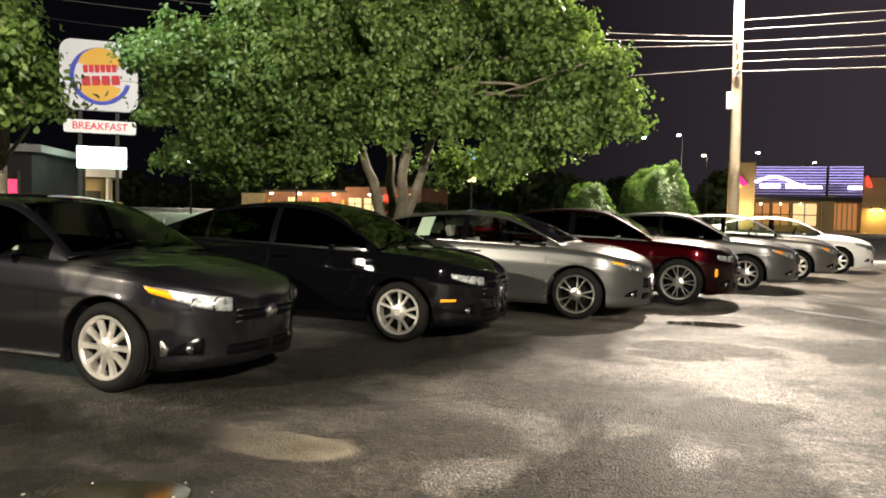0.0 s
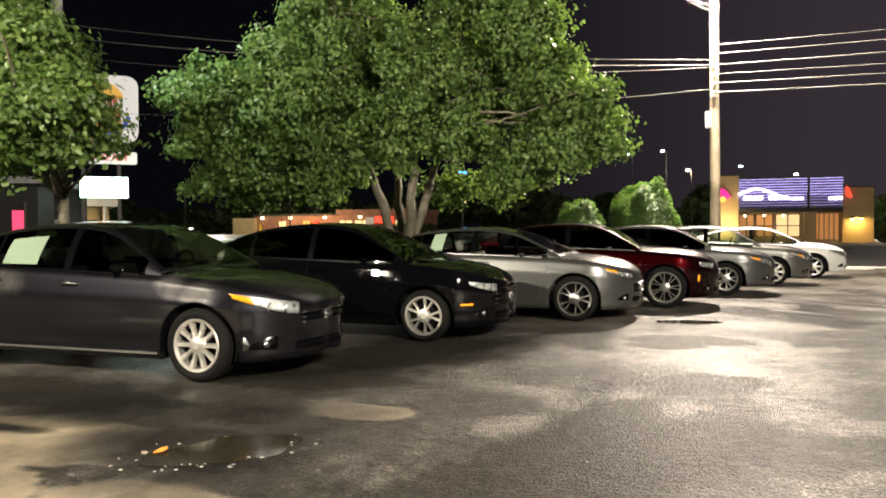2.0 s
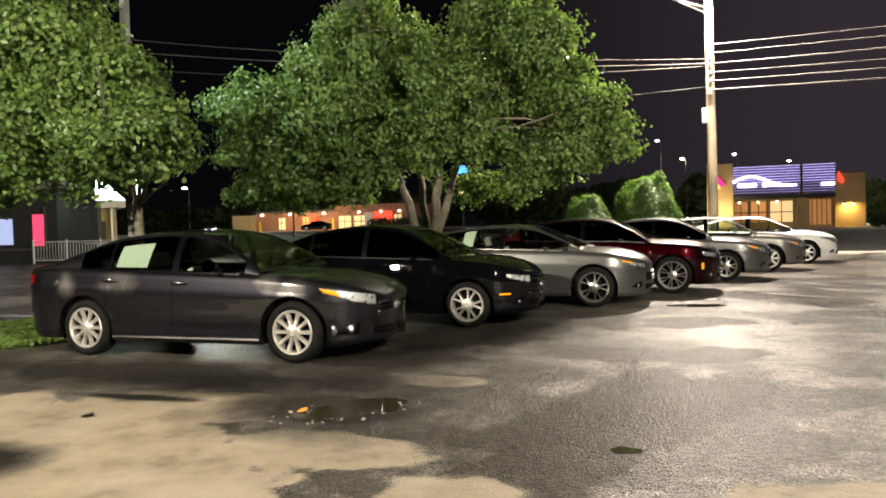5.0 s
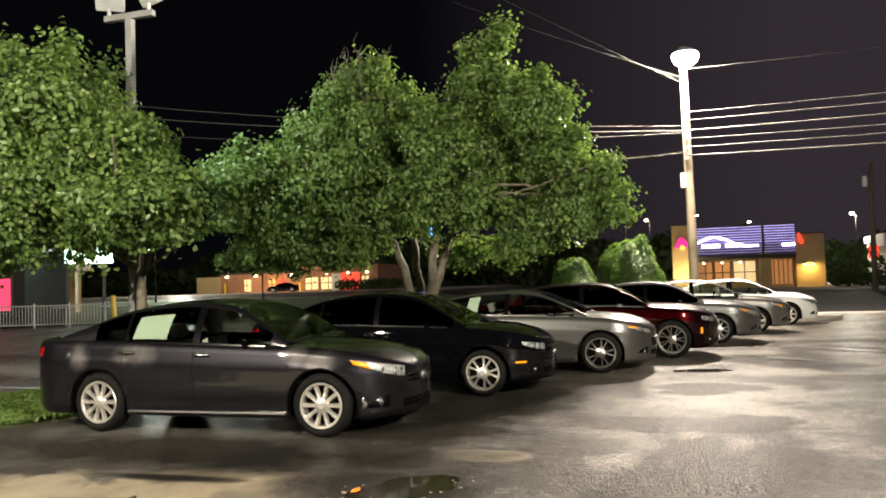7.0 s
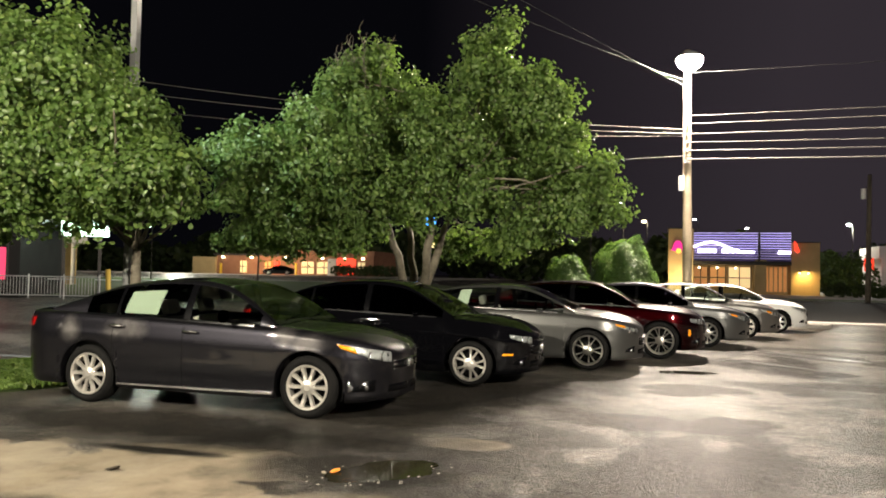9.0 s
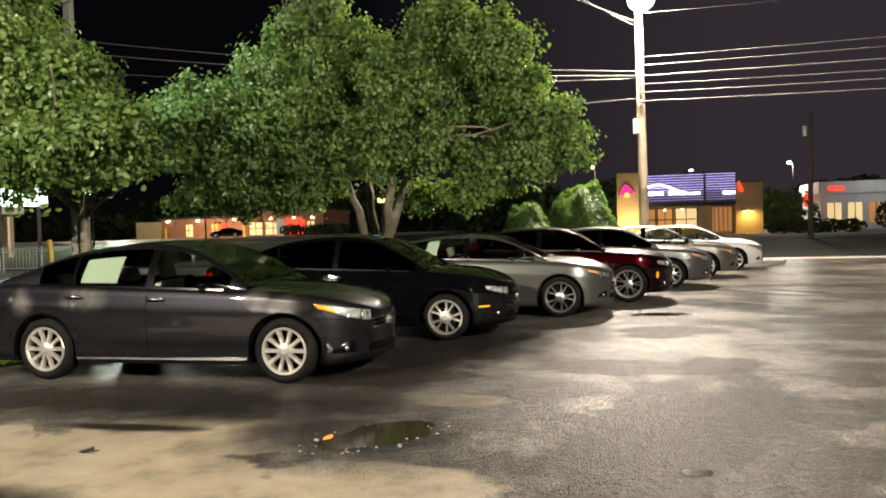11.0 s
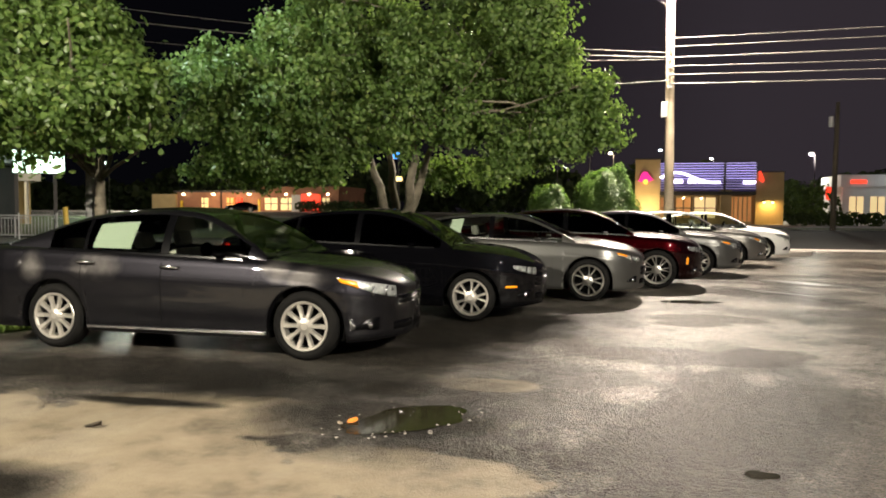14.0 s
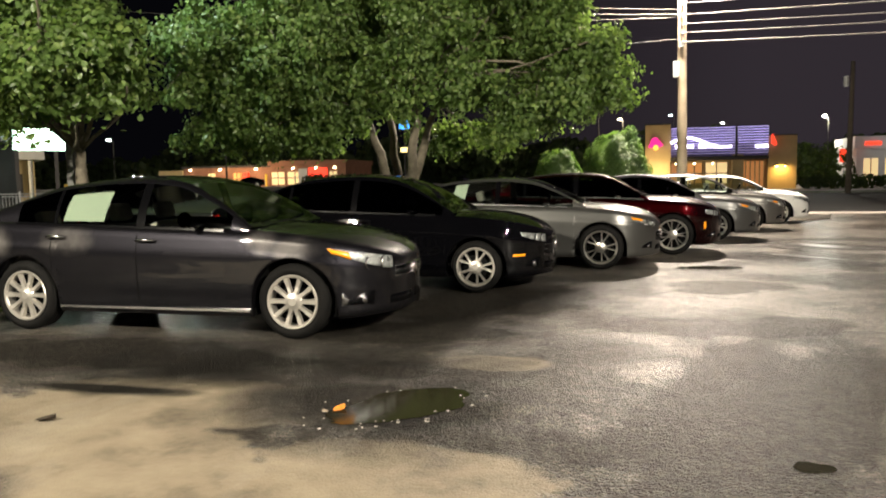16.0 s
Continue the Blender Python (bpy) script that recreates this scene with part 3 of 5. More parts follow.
        if c.get("sill"):
            v = []
            xsill = np.linspace(-c["base"] + c["arch"] + 0.02, -c["arch"] - 0.02, 20)
            for dz, dy in ((0.0, -0.01), (0.0, 0.012), (0.022, 0.012), (0.022, -0.01)):
                v.append([(x, (sh.width(x, 0.26) + dy) * (1 if left else -1), 0.235 + dz) for x in xsill])
            verts = [p for row in v for p in row]
            faces = [(a * 20 + i, a * 20 + i + 1, ((a + 1) % 4) * 20 + i + 1, ((a + 1) % 4) * 20 + i) for a in range(4) for i in range(19)]
            part("sill_trim", (verts, faces), CHROME, car, "bright sill trim strip")
        # belt moulding below the side glass
        a, b = c["belt_trim"]
        xt = np.linspace(a, b, 26)
        ro = [[(x, (sh.width(x, float(sh.shoulder(x)) - 0.01) + dy) * (1 if left else -1), float(sh.shoulder(x)) - 0.004 + dz) for x in xt] for dz, dy in ((-0.008, -0.004), (-0.008, 0.006), (0.012, 0.0), (0.014, -0.03))]
        part("belt_moulding", ([p for r in ro for p in r], [(k * 26 + i, k * 26 + i + 1, (k + 1) * 26 + i + 1, (k + 1) * 26 + i) for k in range(3) for i in range(25)]), c["trim"], car)
        # lamps
        h = c["headlight"]
        lamp_ob = part("headlight", sh.patch(h[0], h[1], lambda u: h[2] + (h[4] - h[2]) * u ** 1.5, lambda u: h[3] + (h[5] - h[3]) * u ** 1.1, 0.006, left, True, 20, 6), c["lamp_back"], car, "clear headlight with bright reflector", True)
        part("lens", sh.patch(h[0], h[1], lambda u: h[2] + (h[4] - h[2]) * u ** 1.5, lambda u: h[3] + (h[5] - h[3]) * u ** 1.1, 0.014, left, True, 20, 6), CLEAR, lamp_ob, "clear lens", True)
        for f in (0.22, 0.48):
            s, a2 = sh.around((h[2] + h[3]) / 2)
            d = h[0] + (h[1] - h[0]) * f
            px, py = np.interp(d, s, a2[:, 0]), np.interp(d, s, a2[:, 1])
            zz = (h[2] + h[3]) / 2 + 0.01
            part("reflector", moved(turned([(0.0, 0.03), (0.03, 0.02), (0.052, -0.004), (0.056, -0.004), (0.056, 0.01)], 20), Matrix.Translation((px + 0.004, py * 1.004 * (1 if left else -1), zz)) @ Matrix.Rotation(radians(90), 4, "Z")), CHROME, lamp_ob, smooth=True)
        if c.get("turn_lamp"):
            q = c["turn_lamp"]
            part("turn_signal", sh.patch(q[0], q[1], lambda u: q[2] + (q[4] - q[2]) * u, lambda u: q[3] + (q[5] - q[3]) * u, 0.018, left, True, 10, 4), AMBER, car, "amber turn signal lens", True)
        if c.get("marker"):
            q = c["marker"]
            part("side_marker", sh.patch(q[0], q[1], q[2], q[3], 0.008, left, True, 8, 3), AMBER, car, "amber side marker", True)
        t = c["taillight"]
        part("taillight", sh.patch(t[0], t[1], lambda u: t[2] + (t[4] - t[2]) * u, lambda u: t[3] + (t[5] - t[3]) * u, 0.008, left, False, 12, 5), RED_LENS, car, "red tail light lens", True)
        s_arch = along(c["arch"] * 0.80, 0.62)
        part("bumper_joint", sh.patch(h[1] - 0.02, s_arch, lambda u: h[4] - 0.012 - (h[4] - 0.655) * u ** 0.8, lambda u: h[4] - 0.003 - (h[4] - 0.655) * u ** 0.8, 0.0035, left, True, 10, 2), DARK, car)
        g = c["fog"]
        if c.get("fog_blade"):
            part("fog_trim", sh.patch(g[1] - 0.035, g[1] + 0.035, lambda u: g[2] + 0.03 - 0.02 * u, lambda u: g[2] + 0.10 + 0.09 * u, 0.012, left, True, 6, 4), CHROME, car, "bright blade beside the fog light", True)
        pocket = part("fog_recess", sh.patch(g[0], g[1], lambda u: g[2] + 0.03 * u, lambda u: g[3] - (g[3] - g[2] - 0.05) * u ** 2, 0.010, left, True, 10, 4), BLACK_TRIM, car, "black fog light recess", True)
        s, a2 = sh.around((g[2] + g[3]) / 2)
        d = g[0] + (g[1] - g[0]) * 0.35
        part("fog_light", moved(turned([(0.0, -0.012), (0.03, -0.008), (0.042, 0.0), (0.042, 0.02)], 18), Matrix.Translation((np.interp(d, s, a2[:, 0]), np.interp(d, s, a2[:, 1]) * (1 if left else -1), (g[2] + g[3]) / 2 - 0.01)) @ Matrix.Rotation(radians(90), 4, "Z")), CHROME, pocket, smooth=True)
    # grille with bars, lower intake, bumper line
    g = c["grille"]
    gr = part("grille", join(sh.patch(0.0, g[0], g[1], g[2], 0.010, False, True, 8, 4), sh.patch(0.0, g[0], g[1], g[2], 0.010, True, True, 8, 4)), BLACK_TRIM, car, "black radiator grille", True)
    for k in range(g[3]):
        z = g[1] + (g[2] - g[1]) * (k + 0.5) / g[3]
        part("grille_bar", join(sh.patch(0.0, g[0] * 0.97, z - 0.011, z + 0.011, 0.022, False, True, 8, 2), sh.patch(0.0, g[0] * 0.97, z - 0.011, z + 0.011, 0.022, True, True, 8, 2)), c["bar_mat"], gr, "bright grille bar")
    part("badge", moved(turned([(0.0, -0.02), (0.045, -0.018), (0.06, -0.008), (0.06, 0.01)], 20), Matrix.Translation((float(sh.around((g[1] + g[2]) / 2)[1][0][0]) + 0.016, 0, (g[1] + g[2]) / 2)) @ Matrix.Rotation(radians(90), 4, "Z")), CHROME, gr, smooth=True)
    q = c["intake"]
    part("lower_intake", join(sh.patch(0.0, q[0], q[1], q[2], 0.010, False, True, 8, 3), sh.patch(0.0, q[0], q[1], q[2], 0.010, True, True, 8, 3)), BLACK_TRIM, car, "black lower air intake", True)
    # wipers, aerial, paper in the window
    for y0 in (0.05, -0.55):
        z0, z1 = float(sh.shoulder(cowl)) + 0.065, float(sh.shoulder(cowl)) + 0.12
        part("wiper", tube([(cowl - 0.02, y0, z0), (cowl - 0.06, y0 + 0.25, z0 + 0.03), (cowl - 0.10, y0 + 0.52, z1)], 0.008, 5), BLACK_TRIM, car)
    for w in c.get("papers", ()):
        x0, x1, v0, v1 = w
        verts = []
        for v in np.linspace(v0, v1, 4):
            for x in np.linspace(x0, x1, 6):
                col = [np.interp(x, xs, [r[j][0] for r in rows]) for j in range(11)]
                zz = [np.interp(x, xs, [r[j][1] for r in rows]) for j in range(11)]
                y = np.interp(v, np.linspace(0, 1, 11), col)
                verts.append((x + (v - v0) * 0.06, -(y - 0.006) if c["paper_in"] else -(y + 0.004), np.interp(v, np.linspace(0, 1, 11), zz)))
        part("window_sticker", (verts, [(j * 6 + i, j * 6 + i + 1, j * 6 + i + 7, j * 6 + i + 6) for j in range(3) for i in range(5)]), PAPER, car, "white paper price sheet inside the rear window")
    return car


def joint(sh, x, left):
    v, f, s = [], [], 1 if left else -1
    zs = np.linspace(0.25, float(sh.shoulder(x)) - 0.02, 12)
    for z in zs:
        for dx in (-0.004, 0.004):
            v.append((x + dx, s * (sh.width(x + dx, z) + 0.002), z))
    for i in range(11):
        q = (2 * i, 2 * i + 1, 2 * i + 3, 2 * i + 2)
        f.append(q if not left else q[::-1])
    return v, f


def handle(x, y, z, s):
    pts = [(x - 0.10, s * (y - 0.005), z), (x - 0.085, s * (y + 0.03), z), (x, s * (y + 0.036), z + 0.004), (x + 0.085, s * (y + 0.03), z), (x + 0.10, s * (y - 0.005), z)]
    return tube(pts, [0.012, 0.014, 0.015, 0.014, 0.012], 8)


def mirror(x, y, z, s):
    bm = bmesh.new()
    bmesh.ops.create_uvsphere(bm, u_segments=16, v_segments=10, radius=1.0)
    for v in bm.verts:
        a = v.co
        v.co = (x + a.x * 0.085 + (0.02 if a.x > 0 else 0) - 0.03 * abs(a.y), s * (y + 0.115 + a.y * 0.115), z + 0.075 + a.z * 0.072)
        if a.x < -0.1:
            v.co.x = x - 0.05
    bm.verts.index_update()
    out = [v.co.copy() for v in bm.verts], [tuple(v.index for v in f.verts) for f in bm.faces]
    bm.free()
    return join(out, box(x - 0.04, s * y - 0.05, z, x + 0.05, s * y + 0.06, z + 0.035, 0.012))


LAMP_BACK = grained("lamp_reflector", (0.10, 0.10, 0.10), (0.90, 0.90, 0.87), 22.0, 0.30, 0.9, 40.0, 0.6)


def sizes(**k):
    """The table of a middle-sized saloon, with what differs."""
    c = dict(width=1.83, base=2.78, front=0.97, rear=1.06, wheel=0.664, rim=0.235, arch=0.385, lean=0.235, nose=(0.21, 0.67), tail=(0.30, 0.90),
             hood=((0.62, 0.88), (0.34, 0.825), (0.16, 0.775), (0.06, 0.73)), deck=((0.06, 1.0), (0.25, 1.045), (0.75, 1.035)), belt=((0.72, 1.0), (0.35, 0.965), (0.16, 0.945)),
             cabin=(-0.28, -1.02, -2.35, -3.30), roof=((-2.95, 1.20), (-2.45, 1.395), (-1.95, 1.46), (-1.45, 1.47), (-1.02, 1.415), (-0.65, 1.21)),
             pillars=((-1.62, -1.54), (-2.48, -2.44)), panes=((-1.54, -0.42), (-2.44, -1.62), (-2.86, -2.48)), joints=(-0.56, -1.58, -2.48), handles=(-1.42, -2.38),
             mirror_x=-0.82, belt_trim=(-2.86, -0.5), spokes="ten", alloy=ALLOY_PALE, rim_label="ten-spoke silver alloy rim", glass=GLASS, screen=GLASS, cloth=SEAT_TAN,
             headlight=(0.40, 1.02, 0.575, 0.715, 0.745, 0.815), turn_lamp=None, marker=None, taillight=(0.45, 1.0, 0.78, 0.98, 0.84, 0.98), fog=(0.55, 0.80, 0.28, 0.43), lamp_back=LAMP_BACK,
             grille=(0.42, 0.50, 0.63, 3), intake=(0.5, 0.25, 0.38), bar_mat=CHROME, handle_mat=None, mirror_mat=None, trim=BLACK_TRIM, paper_in=True, finish="glossy wet paint")
    c.update(k)
    c["handle_mat"], c["mirror_mat"] = c["handle_mat"] or c["paint"], c["mirror_mat"] or c["paint"]
    return c


# the listed ovals paint dappled lamp light on the doors and front wing
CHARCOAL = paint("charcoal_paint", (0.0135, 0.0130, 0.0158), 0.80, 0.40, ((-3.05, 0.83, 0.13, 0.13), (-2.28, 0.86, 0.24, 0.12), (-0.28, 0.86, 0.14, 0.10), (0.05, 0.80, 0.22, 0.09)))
BLACK = paint("black_paint", (0.0015, 0.0015, 0.002), 0.0, 0.3)
SILVER = paint("silver_paint", (0.118, 0.117, 0.113), 0.82, 0.36)
MAROON = paint("dark_red_paint", (0.016, 0.0005, 0.0010), 0.88, 0.36)
GREY_SILVER = paint("grey_silver_paint", (0.14, 0.14, 0.138), 0.82, 0.37)
PEWTER = paint("pewter_paint", (0.18, 0.175, 0.165), 0.8, 0.38)
WHITE = paint("white_paint", (0.72, 0.72, 0.70), 0.0, 0.35)

CARS = [
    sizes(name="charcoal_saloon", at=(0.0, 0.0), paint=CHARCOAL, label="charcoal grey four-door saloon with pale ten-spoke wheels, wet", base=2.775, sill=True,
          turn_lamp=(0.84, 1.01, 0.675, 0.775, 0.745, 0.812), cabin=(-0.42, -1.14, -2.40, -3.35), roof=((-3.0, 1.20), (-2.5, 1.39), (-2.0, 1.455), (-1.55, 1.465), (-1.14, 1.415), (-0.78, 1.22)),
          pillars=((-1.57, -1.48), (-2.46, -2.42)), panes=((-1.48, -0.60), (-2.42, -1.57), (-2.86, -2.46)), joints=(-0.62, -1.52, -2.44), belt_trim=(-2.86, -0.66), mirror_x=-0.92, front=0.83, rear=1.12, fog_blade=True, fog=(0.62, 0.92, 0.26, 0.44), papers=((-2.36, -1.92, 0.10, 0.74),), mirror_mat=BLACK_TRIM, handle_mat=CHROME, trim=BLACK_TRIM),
    sizes(name="black_saloon", at=(0.98, 3.04), paint=BLACK, label="black four-door saloon with blacked-out windows in tree shade", base=2.73, front=0.86, wheel=0.63, arch=0.37, glass=GLASS_DARK, screen=GLASS_DARK, cloth=SEAT_DARK,
          spokes="twin", alloy=ALLOY_PALE, rim_label="five twin-spoke bright alloy rim", marker=(0.78, 0.98, 0.43, 0.475), headlight=(0.42, 0.85, 0.58, 0.70, 0.68, 0.74), grille=(0.5, 0.42, 0.66, 4), trim=BLACK_TRIM),
    sizes(name="silver_saloon", at=(2.33, 5.71), paint=SILVER, label="silver four-door saloon with dark-pocketed alloy wheels", base=2.85, front=0.87, rear=1.07, wheel=0.675, rim=0.25, width=1.85, cloth=SEAT_GREY,
          cabin=(-0.22, -1.0, -2.35, -3.55), roof=((-3.05, 1.17), (-2.5, 1.345), (-1.95, 1.41), (-1.45, 1.42), (-1.0, 1.36), (-0.62, 1.18)), spokes="five_y", alloy=ALLOY, rim_label="paired-spoke dark and silver alloy rim",
          turn_lamp=(0.76, 0.94, 0.70, 0.755, 0.745, 0.79), headlight=(0.45, 0.95, 0.62, 0.70, 0.735, 0.79), grille=(0.48, 0.40, 0.58, 4), papers=((-2.3, -2.1, 0.12, 0.85),), trim=CHROME, handle_mat=CHROME),
    sizes(name="dark_red_saloon", at=(3.45, 8.15), paint=MAROON, label="dark red four-door saloon with many-spoke bright wheels", base=3.05, front=0.86, rear=1.13, wheel=0.72, arch=0.40, rim=0.265, width=1.90, glass=GLASS_DARK,
          hood=((0.62, 0.93), (0.32, 0.88), (0.12, 0.82), (0.04, 0.76)), belt=((0.72, 1.04), (0.35, 1.02), (0.16, 0.99)), deck=((0.06, 1.04), (0.25, 1.08), (0.75, 1.08)), nose=(0.22, 0.70),
          cabin=(-0.42, -1.12, -2.6, -3.45), roof=((-3.1, 1.26), (-2.6, 1.43), (-2.1, 1.485), (-1.55, 1.49), (-1.12, 1.44), (-0.78, 1.25)), pillars=((-1.75, -1.65), (-2.66, -2.6)), panes=((-1.65, -0.55), (-2.6, -1.75), (-2.9, -2.66)),
          spokes="seven_pair", alloy=ALLOY, rim_label="many-spoke bright alloy rim", marker=(0.84, 0.90, 0.42, 0.62), headlight=(0.45, 0.85, 0.66, 0.78, 0.72, 0.80), grille=(0.45, 0.48, 0.68, 4), mirror_x=-0.95, trim=CHROME, mirror_mat=CHROME),
    sizes(name="grey_saloon", at=(4.44, 11.41), paint=GREY_SILVER, label="silver grey four-door saloon with five-spoke wheels", base=2.80, spokes="twin", alloy=ALLOY, rim_label="twin-spoke silver alloy rim", turn_lamp=(0.80, 0.98, 0.69, 0.765, 0.74, 0.80), glass=GLASS_DARK,
          cloth=SEAT_DARK),
    sizes(name="pewter_saloon", at=(5.53, 14.68), paint=PEWTER, label="older pewter silver saloon with silver wheel covers", base=2.70, front=0.92, rear=1.0, width=1.76, spokes="cap", alloy=ALLOY_PALE, rim_label="silver plastic wheel cover", turn_lamp=(0.72, 0.88, 0.66, 0.75, 0.71, 0.78)),
    sizes(name="white_saloon", at=(6.72, 17.95), paint=WHITE, label="white compact four-door saloon beside the kerb", base=2.70, front=0.90, rear=0.95, width=1.78, spokes="seven", alloy=ALLOY, rim_label="seven-spoke silver alloy rim", trim=CHROME,
          roof=((-2.95, 1.20), (-2.45, 1.37), (-1.95, 1.43), (-1.45, 1.44), (-1.02, 1.39), (-0.65, 1.20))),
]
for table in CARS:
    make_car(table)

# ---- trees, bushes, grass ----


def leaf_mesh(name, centres, normals, size, mat, seed):
    """Many small folded leaves, each an island of its own."""
    rng = np.random.default_rng(seed)
    n = len(centres)
    nrm = normals + rng.normal(0, 0.6, (n, 3))
    nrm /= np.linalg.norm(nrm, axis=1)[:, None]
    a = np.cross(nrm, rng.normal(0, 1, (n, 3)))
    a /= np.linalg.norm(a, axis=1)[:, None]
    b = np.cross(nrm, a)
    L = size * rng.uniform(0.65, 1.3, n)[:, None]
    base, tip = centres - a * L * 0.5, centres + a * L * 0.5 - nrm * L * 0.14
    ring = [base]
    for s in (1, -1):
        lift = nrm * L * 0.09
        ring += [centres + b * (L * 0.30 * s) + lift - a * L * 0.26, centres + b * (L * 0.34 * s) + lift + a * L * 0.10]
    verts = np.stack([ring[0], ring[1], ring[2], tip, ring[4], ring[3]], 1).reshape(-1, 3)
    i = np.arange(n)[:, None] * 6
    tris = np.concatenate([i + [0, 1, 2], i + [0, 2, 3], i + [0, 3, 4], i + [0, 4, 5]], 1).reshape(-1, 3)
    d = bpy.data.meshes.new(name)
    d.vertices.add(len(verts))
    d.vertices.foreach_set("co", verts.astype(np.float32).ravel())
    d.loops.add(tris.size)
    d.loops.foreach_set("vertex_index", tris.astype(np.int32).ravel())
    d.polygons.add(len(tris))
    d.polygons.foreach_set("loop_start", np.arange(0, tris.size, 3, dtype=np.int32))
    d.materials.append(mat)
    d.update(calc_edges=True)
    return d


def limb(a, b, r0, r1, rng, wob=0.12, n=7):
    a, b = np.array(a, float), np.array(b, float)
    t = np.linspace(0, 1, n)[:, None]
    side = rng.normal(0, wob, (1, 3)) * np.linalg.norm(b - a)
    pts = a + (b - a) * t + side * np.sin(np.pi * t) + rng.normal(0, 0.02, (n, 3)) * np.linalg.norm(b - a) ** 0.5 * (t * (1 - t) * 4)
    pts[:, 2] += 0.10 * np.linalg.norm(b - a) * np.sin(np.pi * t[:, 0])
    return tube(pts, list(np.linspace(r0, r1, n)), 8)


def make_tree(name, label, foot, fork, lobes, stems, leaves, size, seed, bare=(), mat=None, reach=1.2, spread=0.85):
    """A tapered, forked trunk, limbs to each lobe, twigs, and a crown of small leaves."""
    rng = np.random.default_rng(seed)
    tree = new(name)
    tree.location = foot
    tagged(tree, label, "tree")
    f = np.array(foot)
    wood, heads = [], []
    for k in range(stems):
        w = 2 * math.pi * k / stems + 0.6
        top = np.array(fork) + np.array((math.cos(w), math.sin(w), 0.3)) * (spread + 0.2 * (k % 2))
        st = np.array((math.cos(w) * 0.05, math.sin(w) * 0.05, 0.42 if stems > 2 else -0.05))
        wood.append(limb(st, top - f, 0.125 if stems > 2 else 0.13, 0.06, rng, 0.03, 9))
        heads.append(top - f)
    wood.append(tube([(0, 0, -0.05), (0, 0, 0.12), (0, 0, 0.35), (0, 0, 0.62)], [0.33, 0.25, 0.22, 0.17] if stems > 2 else [0.19, 0.15, 0.13, 0.11], 12))
    part("trunk", join(*wood), BARK, tree, "grey-brown forked trunk", True)
    total = sum(l[3] * l[4] * l[5] * l[6] for l in lobes)
    limbs, cs, ns = [], [], []
    for x, y, z, rx, ry, rz, dense in lobes:
        c = np.array((x, y, z)) - f
        r = np.array((rx, ry, rz))
        head = heads[int(np.argmin([np.linalg.norm(h[:2] - c[:2]) for h in heads]))]
        limbs.append(limb(head, c, 0.038, 0.015, rng, 0.08))
        limbs.append(limb(head, c + rng.normal(0, 0.5, 3) * r, 0.026, 0.010, rng, 0.06))
        count = int(leaves * rx * ry * rz * dense / total)
        boughs = max(8, int(count / 480))
        d = rng.normal(0, 1, (boughs, 3))
        d /= np.linalg.norm(d, axis=1)[:, None]
        tips = c + d * r * rng.uniform(0.70, reach, boughs)[:, None]
        for q in range(boughs):
            start = c + (tips[q] - c) * 0.12
            if q % 2 == 0:
                limbs.append(limb(start, c + (tips[q] - c) * 1.04, 0.020, 0.004, rng, 0.10, 5))
            for t in np.linspace(0.36, 1.0, 6):
                at = start + (tips[q] - start) * t + rng.normal(0, 0.13, 3) * (1.25 - t * 0.6)
                at[2] -= 0.10 * t * t
                k = int(count / boughs / 6 * rng.uniform(0.4, 1.6))
                sprig = rng.uniform(0.06, 0.17)
                off = rng.normal(0, 1, (k, 3)) * sprig * np.array((1, 1, 0.8))
                cs.append(at + off)
                ns.append(d[q] * 0.5 + off / sprig * 0.45 + np.array((0, 0, 0.35)))
    for a, b in bare:
        a, b = np.array(a) - f, np.array(b) - f
        b = a + (b - a) * 0.85
        limbs.append(limb(a, b, 0.011, 0.003, rng, 0.04, 6))
        for k in range(9):
            p = a + (b - a) * rng.uniform(0.3, 0.9)
            limbs.append(limb(p, p + (b - a) * 0.3 + rng.normal(0, 0.14, 3), 0.007, 0.002, rng, 0.1, 4))
    part("limb", join(*limbs), BARK, tree, "thin pale limbs and twigs", True)
    crown = new("crown", leaf_mesh("crown", np.concatenate(cs), np.concatenate(ns), size, mat or LEAF, seed + 1))
    crown.parent = tree
    crown["label"] = "dense small wet green leaves"
    return tree


